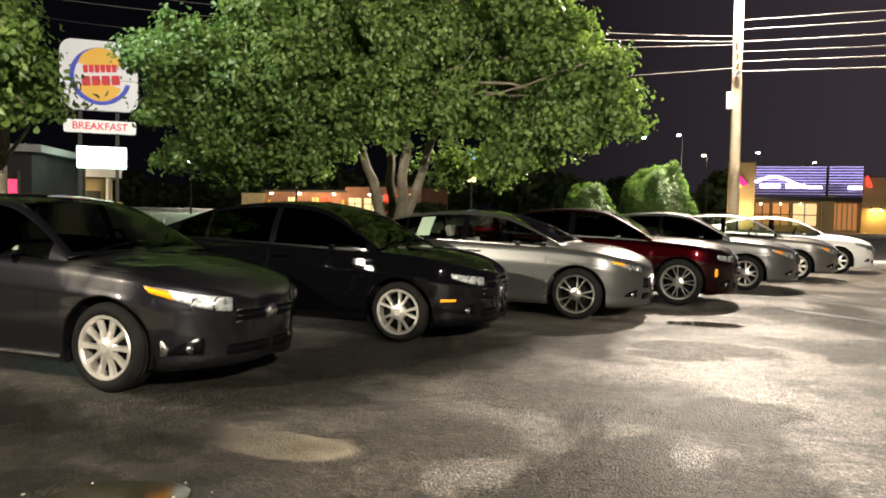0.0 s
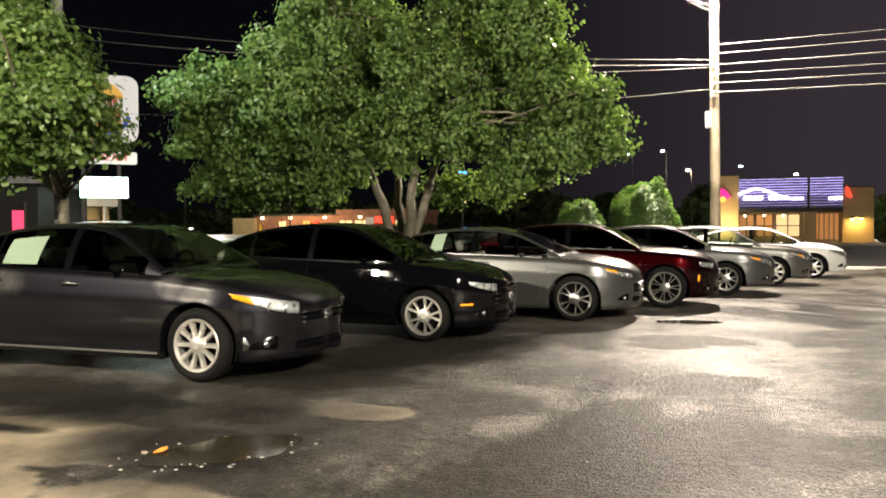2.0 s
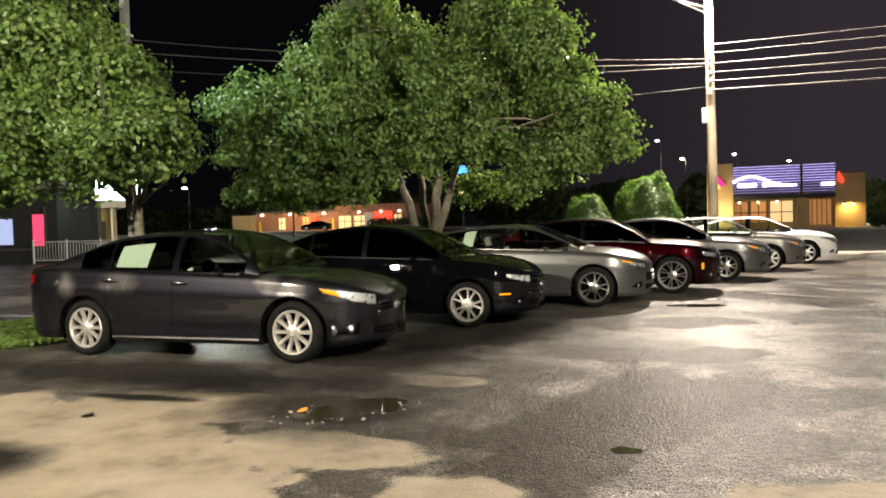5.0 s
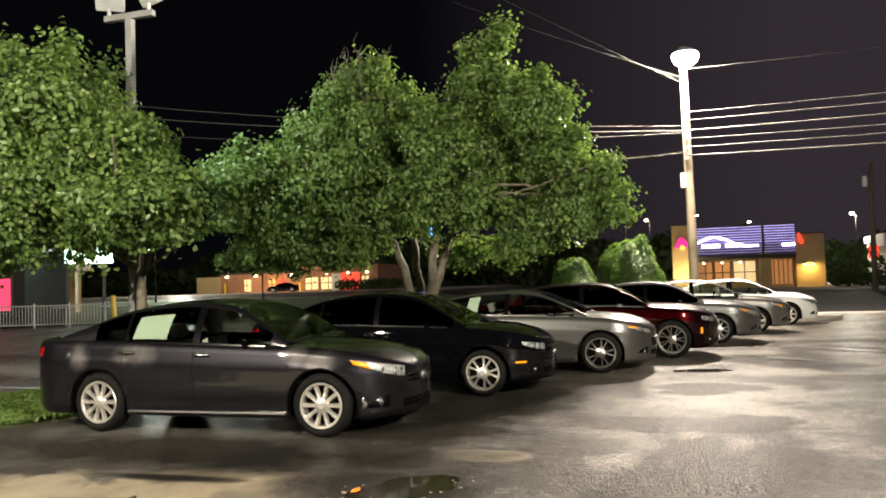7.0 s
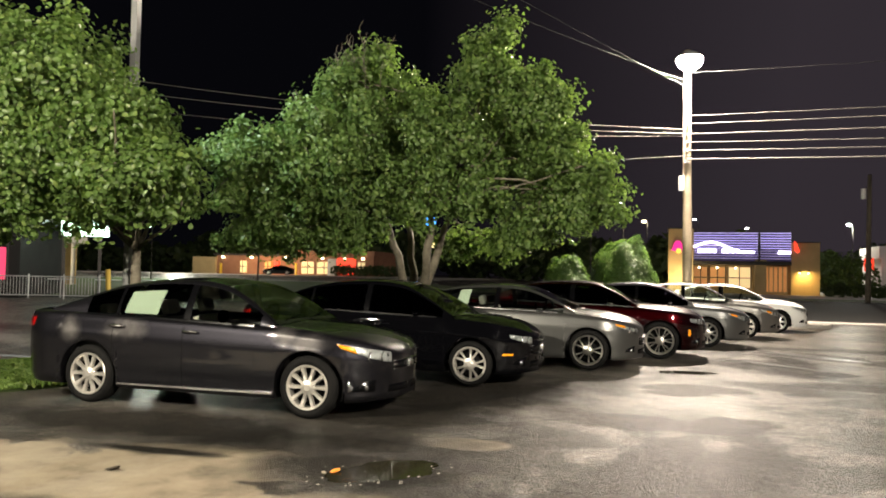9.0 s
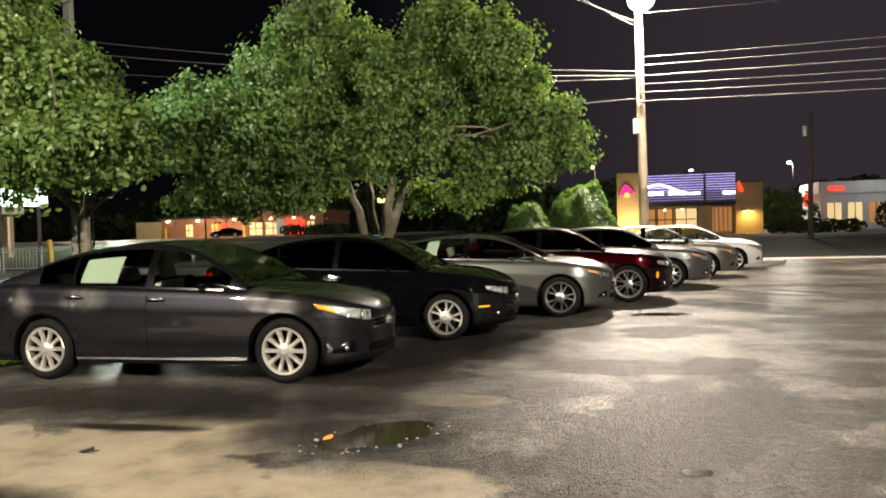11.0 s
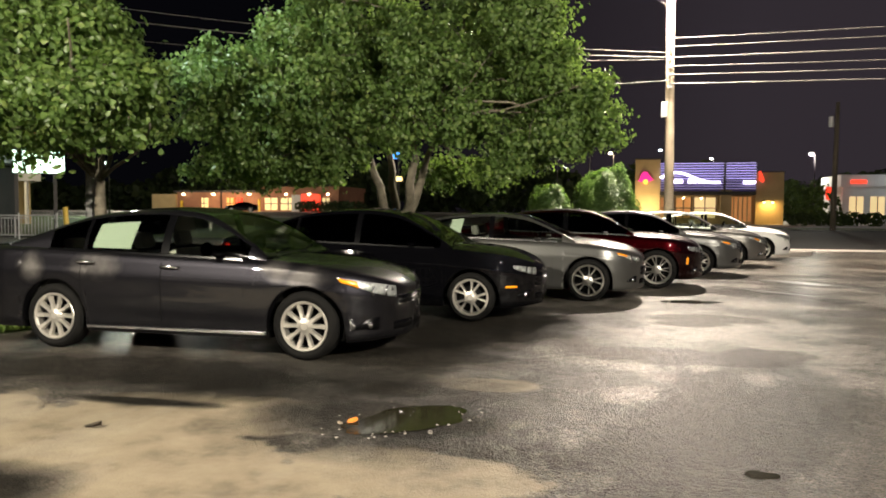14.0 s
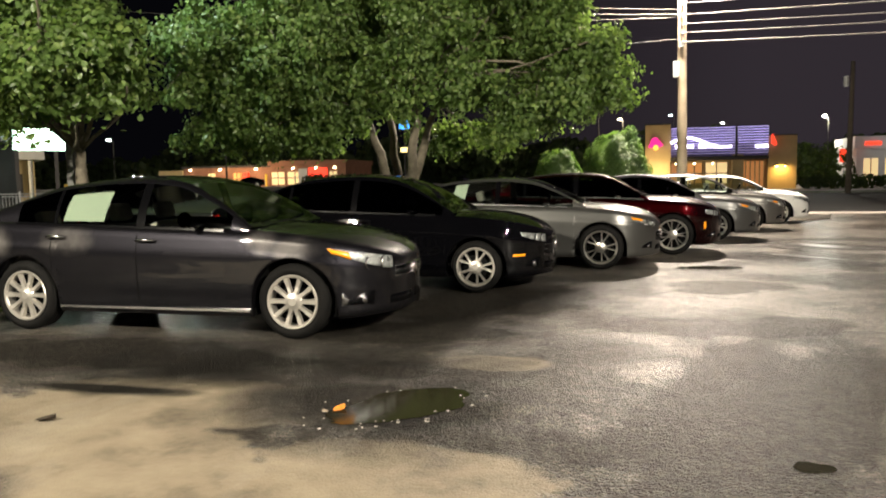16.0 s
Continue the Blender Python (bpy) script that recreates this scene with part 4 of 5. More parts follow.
make_tree("street_tree", "broad multi-stemmed green tree with bare twigs at its top", (-1.95, 9.4, 0.0), (-1.9, 9.3, 2.7), [
    (-4.5, 6.9, 3.65, 1.35, 1.3, 1.05, 1.0), (-4.7, 7.3, 2.75, 1.0, 1.1, 0.75, 0.9), (-3.3, 7.5, 4.1, 1.4, 1.4, 1.2, 1.0), (-2.5, 7.7, 5.55, 0.95, 1.1, 1.05, 0.7),
    (-3.0, 8.2, 3.0, 1.3, 1.2, 0.75, 0.9), (-0.02, 8.5, 5.92, 0.78, 1.0, 1.08, 1.0), (0.9, 8.6, 5.0, 0.95, 1.1, 1.0, 1.0), (1.5, 8.6, 3.6, 0.85, 1.0, 0.95, 1.0),
    (1.25, 8.8, 2.95, 1.0, 1.0, 0.55, 0.9), (-1.2, 8.7, 4.5, 1.5, 1.3, 1.2, 0.9), (-0.6, 8.5, 3.45, 1.1, 1.0, 0.7, 0.9), (-1.7, 8.0, 3.3, 1.0, 0.9, 0.6, 0.8), (0.2, 9.8, 4.2, 1.5, 1.2, 1.3, 0.7), (-3.2, 9.4, 4.0, 1.6, 1.2, 1.3, 0.7),
    (2.05, 8.6, 3.75, 0.5, 0.6, 0.4, 0.9), (2.0, 8.7, 3.05, 0.65, 0.7, 0.5, 0.9), (-0.6, 10.2, 2.5, 1.2, 0.9, 0.5, 0.5), (-3.6, 8.3, 2.4, 0.8, 0.9, 0.45, 0.6), (-4.2, 7.6, 2.25, 0.9, 0.9, 0.4, 0.7), (0.4, 8.9, 2.6, 0.9, 0.8, 0.4, 0.7)],
    4, 230000, 0.086, 11, bare=[((-2.7, 7.5, 5.4), (-2.85, 7.3, 6.6)), ((-2.5, 7.5, 5.4), (-2.45, 7.2, 6.55)), ((-2.2, 7.6, 5.5), (-1.95, 7.4, 6.4)), ((-2.8, 7.5, 5.2), (-3.2, 7.3, 6.3))])
make_tree("street_tree", "leafy green tree beside the floodlight pole in the grass strip", (-4.49, 2.81, 0.0), (-4.42, 2.72, 1.8), [
    (-5.16, 1.67, 4.38, 1.01, 1.01, 0.92, 1.0), (-3.58, 1.67, 2.85, 0.85, 0.87, 0.64, 1.0), (-5.56, 1.49, 3.12, 1.2, 1.1, 1.01, 1.0), (-6.83, 1.58, 4.64, 1.1, 1.1, 1.01, 1.0), (-4.39, 1.85, 3.4, 1.01, 1.01, 0.92, 1.0), (-4.93, 1.94, 2.46, 1.1, 0.92, 0.51, 0.14), (-6.11, 2.3, 4.83, 1.01, 0.92, 0.74, 0.8), (-6.73, 1.94, 2.82, 1.01, 0.92, 0.83, 0.36), (-3.0, 1.6, 2.95, 0.5, 0.5, 0.35, 0.7)], 1, 120000, 0.082, 23, reach=1.14, spread=0.12)


def make_bush(label, x, y, r, h, leaves, seed):
    rng = np.random.default_rng(seed)
    bush = new("bush")
    bush.location = (x, y, 0)
    tagged(bush, label, "bush", "clipped bushes by the trees")
    d = rng.normal(0, 1, (leaves, 3))
    d /= np.linalg.norm(d, axis=1)[:, None]
    d[:, 2] = np.abs(d[:, 2])
    lump = np.array([noise.noise(Vector(v) * 2.6 + Vector((seed, 0, 0))) for v in d]) * 0.16 + 1
    p = d * np.array((r, r, h)) * (lump * rng.uniform(0.72, 1.04, leaves) ** 0.6)[:, None]
    p[:, 2] += 0.12
    crown = new("crown", leaf_mesh("crown", p, d + np.array((0, 0, 0.3)), 0.075, LEAF_BUSH, seed))
    crown.parent = bush
    stems = [tube([(0, 0, -0.03), (0.12 * math.cos(w), 0.12 * math.sin(w), 0.35), (r * 0.55 * math.cos(w), r * 0.55 * math.sin(w), h * 0.7)], [0.03, 0.024, 0.01], 6) for w in np.linspace(0, 5.4, 6)]
    part("stem", join(*stems), BARK, bush, smooth=True)


make_bush("rounded clipped green bush, lit from above", 2.15, 18.3, 1.14, 2.8, 30000, 31)
make_bush("smaller rounded green bush beside a parked car", 0.58, 16.0, 0.85, 2.1, 17000, 37)


def strip_edge(y, back=False):
    """The grass strip behind the cars: its edge towards the cars, and towards the drive."""
    return -4.25 + 0.385 * y + 0.08 * math.sin(y * 1.7) - (3.1 if back else 0.0)


rng = np.random.default_rng(5)
by = rng.uniform(0.1, 20.0, 44000) ** 1.0
by = np.where(rng.random(44000) < 0.5, rng.uniform(0.1, 6.0, 44000), by)
e0 = -4.25 + 0.385 * by + 0.08 * np.sin(by * 1.7)
bx = e0 - rng.uniform(0.0, 3.1, 44000)
p = np.stack([bx, by, np.full_like(bx, 0.055)], 1)
up = rng.normal(0, 0.5, (44000, 3)) * np.array((1, 1, 0.2)) + np.array((0.0, 0.0, 0.05))
grass = new("grass", leaf_mesh("grass", p, up, 0.075, BLADE, 6))
tagged(grass, "short lit green grass in the strip behind the cars", "grass", kind="stuff")

# ---- the ground ----


def ease(v):
    v = min(max(v, 0.0), 1.0)
    return v * v * (3 - 2 * v)


def rise(x, y):
    """The land lifts gently beyond the drive, towards the far restaurant."""
    return 1.05 * ease((y - 36.0) / 45.0) * ease((-10.0 - x) / 16.0)


def sheet(name, xs, ys, lift, mat, label, kind="structure", shape=None):
    verts = [(shape(x, y) if shape else (x, y)) for y in ys for x in xs]
    verts = [(x, y, rise(x, y) + lift) for x, y in verts]
    n = len(xs)
    faces = [(j * n + i, j * n + i + 1, (j + 1) * n + i + 1, (j + 1) * n + i) for j in range(len(ys) - 1) for i in range(n - 1)]
    return tagged(part(name, (verts, faces), mat, smooth=True), label, name, kind=kind)


far_x = [-900, -400, -200, -120] + list(np.linspace(-100, 40, 36)) + [60, 100, 200, 400, 900]
far_y = [-900, -300, -100, -40, -15] + list(np.linspace(0, 140, 36)) + [200, 400, 900]
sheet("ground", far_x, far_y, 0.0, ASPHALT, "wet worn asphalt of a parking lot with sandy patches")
strip_y = list(np.linspace(0.0, 20.6, 60))
soil = [(strip_edge(y) - 3.1 * k / 5, y, 0.004 if k in (0, 5) else 0.035) for y in strip_y for k in range(6)]
soil += [(strip_edge(0) - 3.1 * k / 5, -0.18, 0.0) for k in range(6)]
tagged(part("verge", (soil, [(j * 6 + k, (j + 1) * 6 + k, (j + 1) * 6 + k + 1, j * 6 + k + 1) for j in range(59) for k in range(5)]), SOIL, smooth=True), "low turf strip behind the parked cars", "verge", kind="structure")
sheet("road", list(np.linspace(-120, 160, 57)), list(np.linspace(26, 59, 8)), 0.006, ROAD, "dark wet road beyond the lot")
sheet("far_verge", list(np.linspace(-24, 160, 40)), [59.4, 63, 68], 0.05, SOIL, "grass verge on the far side of the road")
sheet("far_kerb", list(np.linspace(-24, 160, 40)), [59.0, 59.4], 0.12, CONCRETE, "pale far kerb of the road")
sheet("restaurant_lot", list(np.linspace(-10, 60, 20)), [68.2, 80, 100, 120], 0.01, CONCRETE, "pale concrete lot round the far restaurant")
sheet("far_drive", list(np.linspace(-95, -22, 30)), [62, 80, 100, 130], 0.012, CONCRETE, "pale lit concrete drive of the far restaurant")
sheet("side_verge", list(np.linspace(-60, -14, 30)), [28, 34, 40, 50, 61.5], 0.02, SOIL, "dark turf bank before the drive")
tagged(part("lot_apron", box(7.2, 24.6, -0.02, 60, 25.9, 0.012), CONCRETE), "pale concrete apron at the road's edge", "pavement", kind="structure")
line = part("parking_line", box(-14.0, 3.35, 0.002, -6.6, 3.47, 0.006), grained("line_paint", (0.12, 0.12, 0.115), (0.30, 0.30, 0.29), 5.0, 0.75, 0.2))
tagged(line, "worn white painted parking line", "line", kind="structure")
kerb = [(7.2 + 1.6 * math.cos(w), 21.4 + 0.65 * math.sin(w)) for w in np.linspace(-1.7, 1.5, 16)]
kv = [(x, y, z) for x, y in kerb for z in (0.0, 0.12)] + [(7.2 + (x - 7.2) * 0.86, 21.4 + (y - 21.4) * 0.72, z) for x, y in kerb for z in (0.12, 0.0)]
kf = []
for i in range(15):
    kf += [(2 * i, 2 * i + 2, 2 * i + 3, 2 * i + 1), (2 * i + 1, 2 * i + 3, 34 + 2 * i - 0, 32 + 2 * i), (32 + 2 * i, 34 + 2 * i, 35 + 2 * i, 33 + 2 * i)]
tagged(part("kerb", (kv, kf), CONCRETE), "rounded pale concrete kerb end by the white car", "kerb", kind="structure")

# water in the hollows of the lot
WATER = material("puddle_water", (0.020, 0.018, 0.010), 0.10, 0.0, 0.0, None, 0.0, 0.6)


THIN_WATER = material("thin_water", (0.030, 0.026, 0.020), 0.33, 0.0, 0.0, None, 0.0, 0.4)


def puddle(x, y, rx, ry, turn, seed, label, mat=WATER):
    pts, n = [], 48
    for k in range(n):
        w = 2 * math.pi * k / n
        j = 1 + 0.30 * noise.noise(Vector((math.cos(w) * 1.3, math.sin(w) * 1.3, seed))) + 0.12 * noise.noise(Vector((math.cos(w) * 4, math.sin(w) * 4, seed + 5)))
        a, b = rx * j * math.cos(w), ry * j * math.sin(w)
        pts.append((x + a * math.cos(turn) - b * math.sin(turn), y + a * math.sin(turn) + b * math.cos(turn), 0.005))
    pts.append((x, y, 0.005))
    tagged(part("puddle", (pts, [(k, (k + 1) % n, n) for k in range(n)]), mat), label, "puddle", kind="structure")


puddle(1.52, -1.74, 0.52, 0.27, 0.95, 3.0, "still dark puddle in the asphalt, mirroring a headlight")
puddle(3.72, -2.36, 0.092, 0.072, 0.1, 9.0, "small round puddle in a pothole")
puddle(3.95, 6.12, 0.46, 0.24, 0.15, 14.0, "narrow dark puddle beside a silver car")
puddle(6.5, 10.1, 1.15, 0.24, -0.72, 21.0, "long shallow puddle on the lit asphalt", THIN_WATER)
puddle(5.6, 8.0, 0.8, 0.10, -0.75, 27.0, "thin shallow puddle on the lit asphalt", THIN_WATER)


def fallen_leaf(x, y, size, turn, colour, label):
    """A curled leaf, lying on the ground."""
    v, f, n = [], [], 6
    for i in range(n + 1):
        t = i / n
        w = size * 0.42 * math.sin(math.pi * (0.06 + 0.90 * t)) ** 0.8
        for j in (-1, -0.5, 0, 0.5, 1):
            v.append(((t - 0.5) * size, w * j, 0.008 + size * (0.22 * j * j * t + 0.18 * (t - 0.4) ** 2)))
    for i in range(n):
        f += [(i * 5 + j, i * 5 + j + 1, i * 5 + j + 6, i * 5 + j + 5) for j in range(4)]
    ob = part("fallen_leaf", (v, f), grained("dry_leaf", colour, tuple(min(1, c * 1.7) for c in colour), 30.0, 0.6, 0.3, 90.0), smooth=True, at=pose(x, y, 0, 0, 0, turn))
    tagged(ob, label, "leaf", "fallen leaves")


fallen_leaf(1.20, -1.92, 0.09, 60, (0.50, 0.17, 0.02), "orange fallen leaf at the edge of the puddle")
fallen_leaf(1.13, -1.98, 0.045, 150, (0.22, 0.18, 0.13), "pale dry leaf at the edge of the puddle")
fallen_leaf(-0.42, -2.45, 0.11, 20, (0.03, 0.022, 0.014), "dark wet fallen leaf on the sandy patch")
rng = np.random.default_rng(8)
bits = []
for k in range(30):
    w, r = rng.normal(3.9, 1.1), rng.uniform(0.85, 1.5)
    a, b = 0.50 * r * math.cos(w), 0.27 * r * math.sin(w)
    px, py, s = 1.52 + a * 0.58 - b * 0.81, -1.74 + a * 0.81 + b * 0.58, rng.uniform(0.004, 0.011)
    bits.append(moved(box(-s, -s * 0.7, 0, s, s * 0.7, s * 0.7, s * 0.3), pose(px, py, 0.001, 0, 0, rng.uniform(0, 360))))
tagged(part("gravel", join(*bits), CONCRETE), "loose pale grit round the puddle", "gravel", kind="stuff")

# ---- poles and wires ----
GLOW_STREET = glow("street_lamp_glow", (1.0, 0.96, 0.86), 90.0)
GLOW_COOL = glow("cool_lamp_glow", (0.70, 0.82, 1.0), 10.0)


def utility_pole():
    pole = new("utility_pole")
    pole.location = POLE
    tagged(pole, "tall weathered wooden utility pole with a bright street light", "pole")
    part("shaft", tube([(0, 0, -0.1), (-0.02, 0, 3.0), (-0.05, 0, 6.0), (-0.07, 0, 9.4)], [0.17, 0.155, 0.14, 0.115], 14), POLE_WOOD, pole, "pale round wooden shaft", True)
    part("junction_box", box(-0.32, -0.22, 4.55, -0.13, -0.02, 5.05, 0.02), STEEL, pole, "grey metal box")
    part("lamp_arm", tube([(-0.06, -0.05, 8.55), (-0.06, -0.35, 8.75), (-0.04, -0.62, 8.84)], 0.035, 8), STEEL, pole, smooth=True)
    head = part("lamp_head", moved(turned([(0.0, 0.20), (0.20, 0.17), (0.38, 0.05), (0.42, -0.02)], 28), Matrix.Translation((0, -0.75, 8.95)) @ Matrix.Rotation(radians(90), 4, "X")), STEEL, pole, "grey street light housing", True)
    # bowl drawn oversized, its shape standing in for the lamp's glare
    part("lamp_glass", moved(turned([(0.40, 0.0), (0.43, 0.10), (0.36, 0.26), (0.22, 0.38), (0.0, 0.44)], 28), Matrix.Translation((0, -0.75, 8.93)) @ Matrix.Rotation(radians(-90), 4, "X")), GLOW_STREET, head, "large glowing glass bowl", True).visible_shadow = False
    part("bracket", box(-0.14, -0.20, 5.50, 0.02, 0.20, 5.58), STEEL, pole)
    for z in (5.63, 5.92, 6.2, 6.48, 6.83, 7.1):
        part("insulator", moved(turned([(0.0, -0.05), (0.03, -0.05), (0.045, -0.02), (0.03, 0.0), (0.045, 0.03), (0.0, 0.05)], 10), Matrix.Translation((-0.05, -0.20, z)) @ Matrix.Rotation(radians(90), 4, "X")), STEEL, pole)


utility_pole()


DARK_WIRE = material("dark_wire", (0.02, 0.02, 0.02), 0.6, spec=0.2)


def wire(a, b, sag, r, label="pale overhead cable lit by the street light", mat=WIRE):
    pts = [Vector(a).lerp(Vector(b), t) - Vector((0, 0, sag * 4 * t * (1 - t))) for t in np.linspace(0, 1, 26)]
    tagged(part("overhead_wire", tube(pts, r, 6), mat, smooth=True), label, "cable", "overhead wires")


for z, end, sag, r in ((7.10, 8.3, 0.3, 0.014), (6.83, 7.9, 0.3, 0.016), (6.48, 7.4, 0.3, 0.022), (6.20, 6.9, 0.35, 0.016), (5.92, 6.5, 0.3, 0.018), (5.63, 6.1, 0.3, 0.020)):
    wire((4.1, 20.1, z), (44.0, 19.0, end), sag, r)
for z, end, r in ((6.65, 8.9, 0.009), (6.50, 8.3, 0.012), (6.42, 8.2, 0.009), (5.75, 5.6, 0.008)):
    wire((4.1, 20.15, z), (-26.0, 22.0 - 6.0 * (end > 8.2), end + 1.6), 0.6, r)
wire((4.1, 20.2, 8.3), (-9.0, -7.0, 8.2), 0.3, 0.006, "thin dark cable over the parked cars", DARK_WIRE)
wire((4.1, 20.2, 8.1), (-7.0, -9.0, 8.4), 0.3, 0.006, "thin dark cable over the parked cars", DARK_WIRE)
wire((4.1, 20.2, 8.6), (44.0, 24.0, 11.2), 0.4, 0.009, "thin dark cable above the road", DARK_WIRE)


def flood_pole():
    pole = new("floodlight_pole")
    pole.location = (-4.72, 3.1, 0)
    tagged(pole, "square grey steel pole with two floodlights on a cross arm", "pole")
    part("shaft", box(-0.055, -0.055, 0.0, 0.055, 0.055, 6.02, 0.008), POLE_STEEL, pole)
    part("base_plate", box(-0.14, -0.14, 0.0, 0.14, 0.14, 0.03, 0.005), STEEL, pole)
    part("cross_arm", box(-0.47, -0.05, 6.0, 0.45, 0.05, 6.10, 0.008), POLE_STEEL, pole)
    for x, turn in ((-0.40, 35), (0.36, -20)):
        f = part("floodlight", moved(box(-0.22, -0.09, -0.17, 0.22, 0.11, 0.17, 0.03), pose(x, 0.02, 6.38, 35, 0, turn)), STEEL, pole, "boxy floodlight head")
        part("yoke", tube([(x, 0, 6.08), (x, 0, 6.22)], 0.03, 8), STEEL, f)
        part("lamp_glass", moved(box(-0.19, 0.112, -0.14, 0.19, 0.118, 0.14), pose(x, 0.02, 6.38, 35, 0, turn)), GLOW_COOL, f, "glowing flood glass").visible_shadow = False


flood_pole()
far_pole = new("utility_pole")
far_pole.location = (18.2, 60.2, 0)
tagged(far_pole, "dark wooden utility pole across the road", "pole")
part("shaft", tube([(0, 0, -0.1), (0.05, 0, 5.0), (0.12, 0, 10.0)], [0.22, 0.19, 0.15], 12), grained("dark_pole_wood", (0.05, 0.04, 0.03), (0.10, 0.085, 0.06), 3.0, 0.85, 0.3), far_pole, smooth=True)
part("transformer", tube([(-0.32, 0, 8.1), (-0.32, 0, 8.9)], 0.2, 12), STEEL, far_pole)


def far_light(x, y, z, colour, power, r=0.16):
    ob = new("street_lamp")
    ob.location = (x, y, rise(x, y))
    tagged(ob, "tall slim street lamp glowing in the distance", "lamp", "distant street lamps")
    h = z - rise(x, y)
    part("post", tube([(0, 0, 0), (0, 0, h - 0.3), (-0.25, 0, h)], [0.08, 0.055, 0.045], 8), DARK_WALL, ob, smooth=True)
    hd = part("head", box(-0.75, -0.15, h - 0.02, -0.2, 0.15, h + 0.10, 0.03), DARK_WALL, ob)
    part("lamp_glass", box(-0.72, -0.13, h - r - 0.05, -0.24, 0.13, h - 0.02, 0.04), glow("distant_lamp_glow", colour, power * 0.22), hd)


COOL, WARM = (0.75, 0.88, 1.0), (1.0, 0.82, 0.55)


for x, y, z, col, pw in ((-8.1, 110, 12.6, COOL, 60), (-3.4, 110, 12.8, (0.95, 0.95, 0.8), 60), (0.0, 110, 10.0, WARM, 40), (7.0, 110, 10.3, COOL, 40), (14.0, 110, 9.0, (1.0, 0.97, 0.9), 50), (27.0, 110, 9.5, COOL, 60),
                         (-46.9, 60, 6.0, (0.75, 1.0, 0.85), 40), (-63.5, 60, 6.5, COOL, 50), (-34.8, 60, 11.3, COOL, 60)):
    far_light(x, y, z, col, pw)


# ---- tall restaurant sign beyond the drive ----
def rounded(w, h, r, y, n=6):
    pts = []
    for cx, cz, a in ((w / 2 - r, h / 2 - r, 0), (-w / 2 + r, h / 2 - r, 90), (-w / 2 + r, -h / 2 + r, 180), (w / 2 - r, -h / 2 + r, 270)):
        pts += [(cx + r * math.cos(radians(a + 90 * k / n)), y, cz + r * math.sin(radians(a + 90 * k / n))) for k in range(n + 1)]
    return pts


def slab(w, h, r, depth):
    a, b = rounded(w, h, r, 0.0), rounded(w, h, r, depth)
    n = len(a)
    return a + b, [tuple(range(n)), tuple(range(2 * n - 1, n - 1, -1))] + [(i, i + n, (i + 1) % n + n, (i + 1) % n) for i in range(n)]


def disc(r, y, k0=0, k1=360, inner=0.0, n=40, flat=None):
    """A flat disc, ring or bow that faces -y."""
    w = [radians(k0 + (k1 - k0) * i / n) for i in range(n + 1)]
    v = [(r * math.cos(a), y, r * math.sin(a)) for a in w] + [(inner * math.cos(a), y, inner * math.sin(a)) for a in w]
    return v, [(i, i + n + 1, i + n + 2, i + 1) for i in range(n)]


def words(text, size, mat, parent, at, name="lettering", spread=1.0, label=""):
    cu = bpy.data.curves.new(name, "FONT")
    cu.body, cu.size, cu.align_x, cu.align_y, cu.extrude, cu.offset = text, size, "CENTER", "CENTER", 0.01, size * 0.012
    cu.space_character = spread
    tmp = bpy.data.objects.new(name, cu)
    scene.collection.objects.link(tmp)
    dg = bpy.context.evaluated_depsgraph_get()
    d = bpy.data.meshes.new_from_object(tmp.evaluated_get(dg))
    bpy.data.objects.remove(tmp)
    d.materials.clear()
    d.materials.append(mat)
    ob = new(name, d)
    ob.parent = parent
    ob.matrix_basis = at @ pose(0, 0, 0, 90)
    if label:
        ob["label"] = label
    return ob


